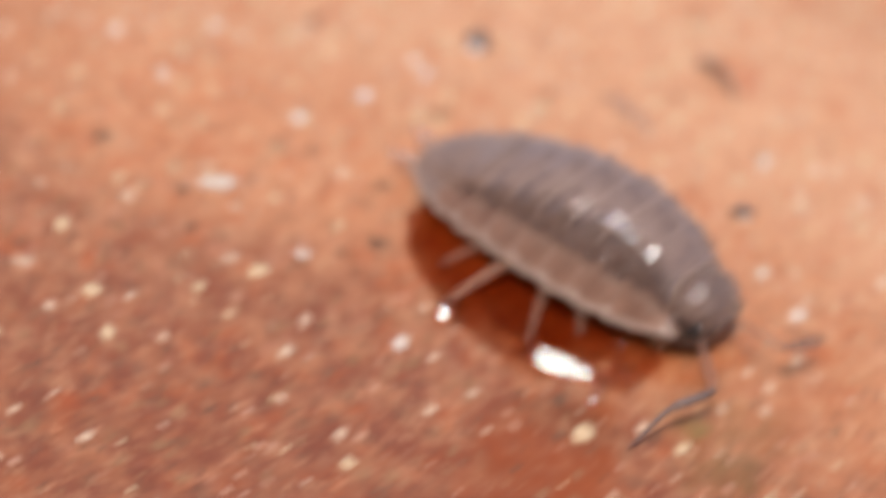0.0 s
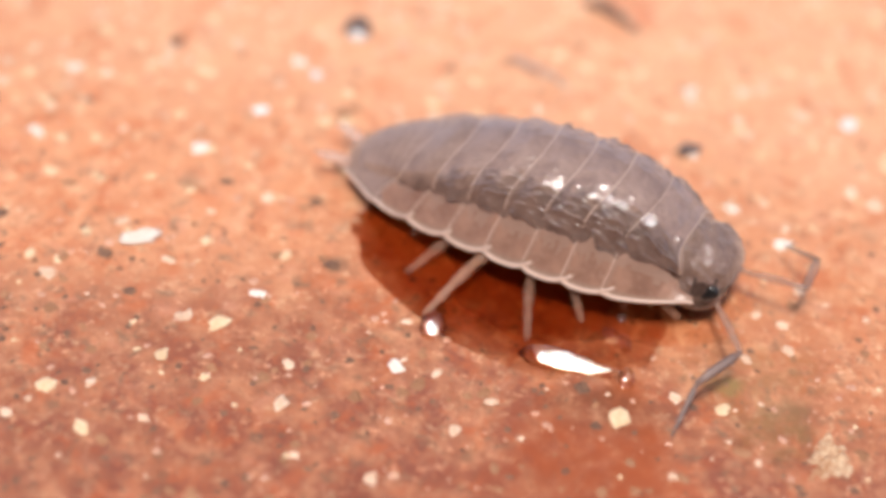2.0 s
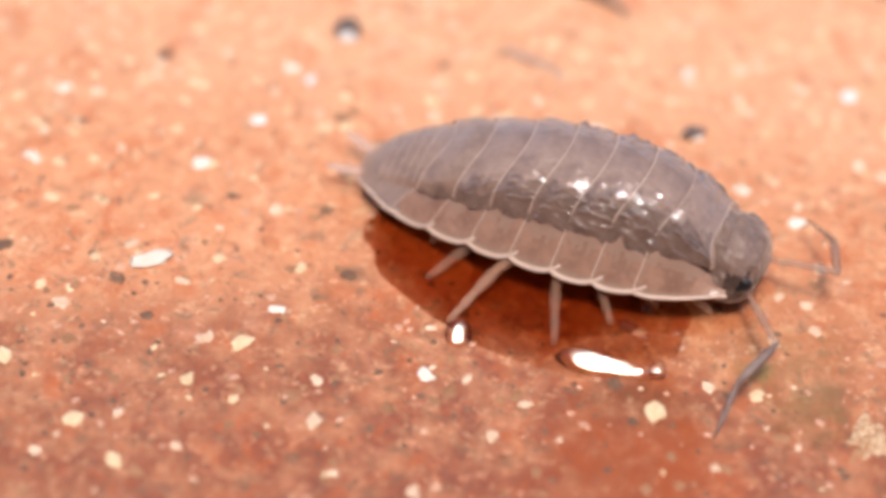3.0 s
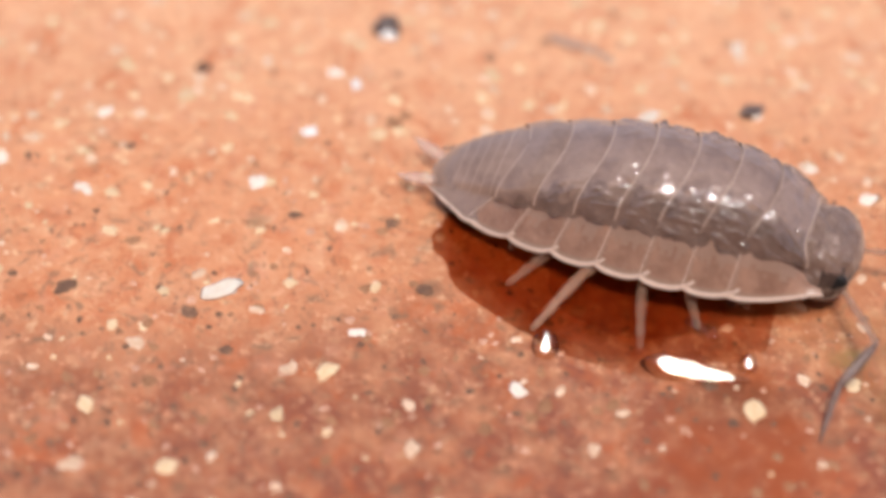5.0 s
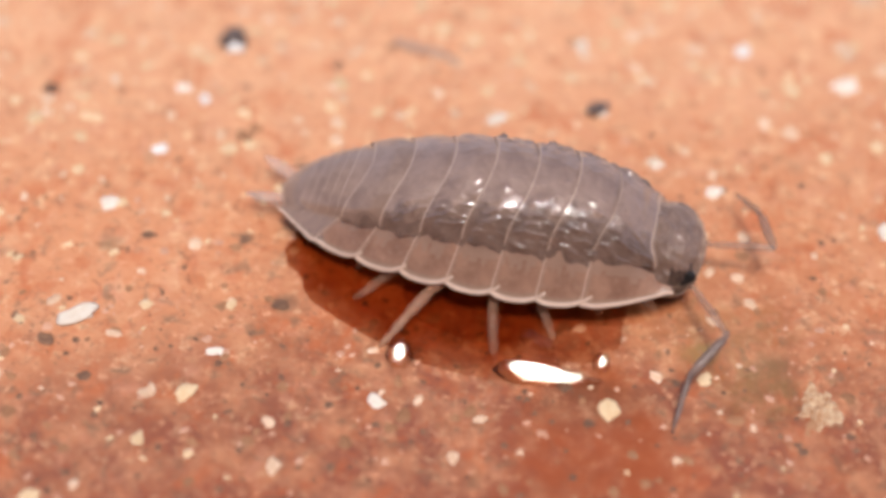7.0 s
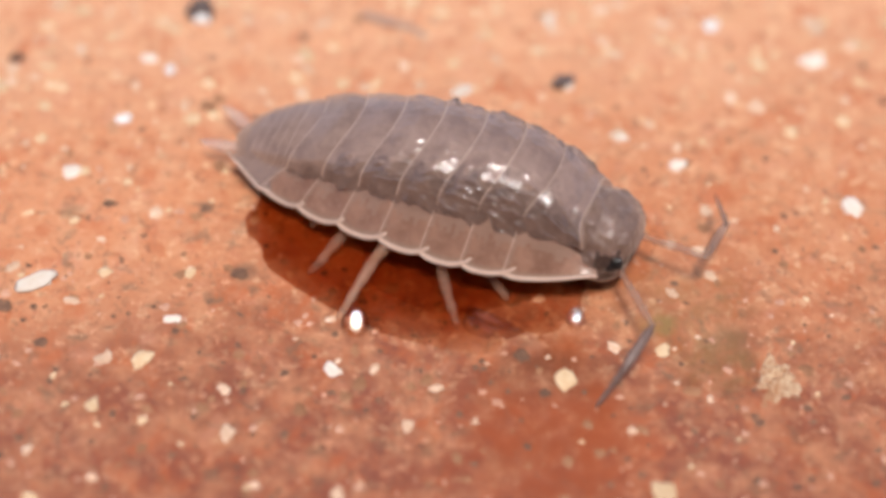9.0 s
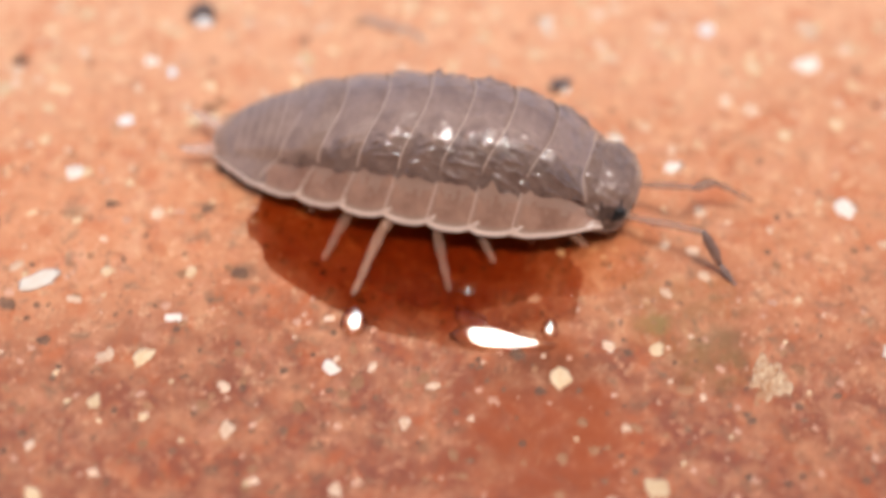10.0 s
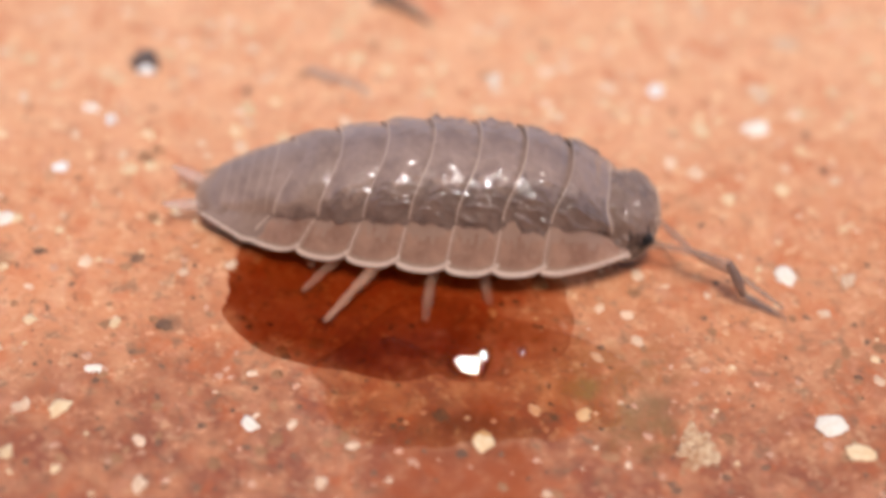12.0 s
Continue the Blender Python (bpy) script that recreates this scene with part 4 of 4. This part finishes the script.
def motions():
    walk(woodlouse, [(r[0], mp(r[1], r[2], 0, 0, 0, r[3])) for r in BODY])
    for ob, x in SEGMENTS:
        walk(ob, [(r[0], along(x, r[4], r[5])) for r in BODY])
    for key, rows, s in (("near", NEAR, -1), ("far", FAR, 1)):
        stem, shaft, whip = FEELERS[key]
        out = ([], [], [])
        for t, *c in rows:
            x, y, yaw, bend, stretch = body_at(t)
            q = [Vector(c[n:n + 3]) for n in (0, 3, 6)]
            j0 = (along(5.0, bend, stretch) @ Vector((0, s * 0.55 * MM, 1.0 * MM))) / MM
            j1 = j0 + (q[0] - j0).normalized() * (2.3 if s < 0 else 2.05)
            j2 = j1 + (q[1] - j1).normalized() * 1.3
            j3 = j2 + (q[2] - j2).normalized() * 1.35
            for o, a, b in zip(out, (j0, j1, j2), (j1, j2, j3)):
                o.append((t, pointing(a, b)))
        for ob, o in zip((stem, shaft, whip), out):
            walk(ob, o)
    times = [0, 1, 2, 3, 4, 5, 6, 7, 8, 9] + [9.4 + 0.2 * n for n in range(14)]
    times[-1] = 12.0
    for ob, k, side, reach in LEGS:
        rows = []
        for t in times:
            x, y, yaw, bend, stretch = body_at(t)
            hip = (along(HIP_X[k], bend, stretch) @ Vector((0, side * 1.1 * MM, (base_z(HIP_X[k]) - 0.02) * MM))) / MM
            c, s = math.cos(radians(yaw)), math.sin(radians(yaw))
            x9, y9, yaw9, _, _ = body_at(6.0)
            c9, s9 = math.cos(radians(yaw9)), math.sin(radians(yaw9))
            dx, dy = FEET[k][0] - x9, FEET[k][1] - y9
            fx, fy = c9 * dx + s9 * dy, -s9 * dx + c9 * dy
            if t < 10.3:  # standing: the feet stay on their spots
                gx, gy = x9 + c9 * fx - s9 * fy * -side, y9 + s9 * fx + c9 * fy * -side
                foot = Vector((c * (gx - x) + s * (gy - y), -s * (gx - x) + c * (gy - y), 0.12))
            else:  # walking: legs swing in turn
                go = min(1.0, (t - 10.2) / 0.4)
                ph = 2 * math.pi * (t - 10.2) * 1.3 + k * 0.9 + (math.pi if side > 0 else 0)
                foot = Vector((fx + go * 0.55 * math.sin(ph), -side * (fy * (1 - 0.12 * go)), 0.12 + go * 0.25 * max(0, math.cos(ph))))
            rows.append((t, pointing(hip, foot)))
        walk(ob, rows)
    # the water creeps after the animal once it walks on
    walk(bead, [(0.0, mp(1.35, -4.0, 0, 0, 0, 12)), (0.5, mp(1.2, -4.1, 0, 0, 0, 8.5)), (1.0, mp(1.35, -4.3, 0, 0, 0, 5.5)), (1.5, mp(1.4, -4.4, 0, 0, 0, 3.5)), (2.0, mp(1.3, -4.4, 0, 0, 0, 3.3)), (2.5, mp(1.5, -4.5, 0, 0, 0, 1.5)), (4.5, mp(1.42, -4.72, 0, 0, 0, -2.8)), (5.5, mp(1.27, -4.8, 0, 0, 0, -5)), (6.5, mp(1.3, -4.72, 0, 0, 0, -3.7)), (7.0, mp(1.28, -4.8, 0, 0, 0, -3.4)), (8.4, mp(1.35, -4.6, -0.08, 0, 0, -12)), (9.0, mp(1.4, -4.3, -0.22, 0, 0, -24)), (9.5, mp(1.4, -4.4, -0.2, 0, 0, -22)), (9.6, mp(1.4, -4.52, 0, 0, 0, -2)), (9.8, mp(1.45, -4.3, 0, 0, 0, -1.8)), (10.0, mp(1.34, -4.7, 0, 0, 0, -1.5)), (10.2, mp(0.75, -4.4, 0)), (10.5, mp(0.8, -4.45, 0)), (11.0, mp(1.05, -4.2, 0.03, 0, 0, -1)), (11.2, mp(0.8, -4.1, 0)), (11.4, mp(0.5, -3.9, -0.2, 0, 0, -14)), (12.0, mp(1.2, -3.3, -0.25, 0, 0, -20))])
    walk(small_bead, [(0.0, mp(2.7, -3.3, -0.15, 0, 0, -30)), (9.0, mp(0.7, -4.2, -0.15, 0, 0, -30)), (9.5, mp(0.62, -4.85, 0)), (9.7, mp(0.6, -4.1, -0.1, 0, 0, -30)), (11.2, mp(0.4, -3.9, -0.15, 0, 0, -20)), (11.4, mp(0.35, -4.1, 0)), (11.5, mp(0.45, -4.38, 0)), (11.6, mp(0.15, -4.2, 0)), (11.8, mp(1.2, -3.9, -0.05)), (12.0, mp(2.3, -3.6, 0))])
    walk(tiny_drop, [(0.0, mp(2.5, -4.5, 0.08, 0, 0, 14)), (2.5, mp(2.7, -4.5, 0.08, 0, 0, 5)), (4.5, mp(2.61, -4.42, 0.08, 0, 0, -4)), (7.0, mp(2.61, -4.39, 0.08, 0, 0, -5)), (8.8, mp(3.03, -3.95, 0.08, 0, 0, -4)), (9.2, mp(3.0, -3.95, 0.08, 0, 0, -4)), (9.4, mp(2.25, -4.8, 0.08, 0, 0, -3)), (9.6, mp(2.25, -4.8, 0.08, 0, 0, -3)), (10.0, mp(2.5, -4.34, 0.08)), (10.5, mp(1.54, -3.88, 0.08)), (11.0, mp(2.69, -3.37, 0.08)), (12.0, mp(2.66, -3.27, 0.08))])
    walk(blister, [(0.0, mp(2.3, -2.6, 0.2)), (9.4, mp(2.3, -2.6, 0.2)), (10.2, mp(0.3, -3.3, 0.2)), (10.5, mp(0.3, -3.3, 0.2)), (11.0, mp(0.9, -3.4, 0.25)), (12.0, mp(3.6, -3.1, 0.2))])
    walk(spread, [(0.0, mp(1.2, -1.4, 0)), (10.2, mp(1.2, -1.4, 0)), (11.0, mp(2.2, -2.2, 0)), (11.5, mp(2.9, -3.2, 0)), (12.0, mp(2.2, -3.9, 0))])
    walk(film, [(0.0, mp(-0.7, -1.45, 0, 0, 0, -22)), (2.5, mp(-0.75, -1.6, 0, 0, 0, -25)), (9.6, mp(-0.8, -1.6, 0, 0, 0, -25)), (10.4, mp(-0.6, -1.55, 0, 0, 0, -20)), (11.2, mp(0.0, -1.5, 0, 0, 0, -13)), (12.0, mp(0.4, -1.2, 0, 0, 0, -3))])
    walk(droplet, [(0.0, mp(-2.14, -3.86, 0, 0, 0, 15)), (2.5, mp(-2.1, -4.0, 0, 0, 0, 5.4)), (4.5, mp(-2.08, -4.1, 0, 0, 0, 1)), (9.0, mp(-2.18, -4.07, 0, 0, 0, 2)), (10.0, mp(-2.18, -4.1, 0)), (10.5, mp(-1.86, -3.75, 0, 0, 0, 3)), (11.0, mp(-2.6, -3.0, -0.15, 0, 0, -14)), (12.0, mp(-1.2, -2.4, -0.25, 0, 0, -20))])


motions()
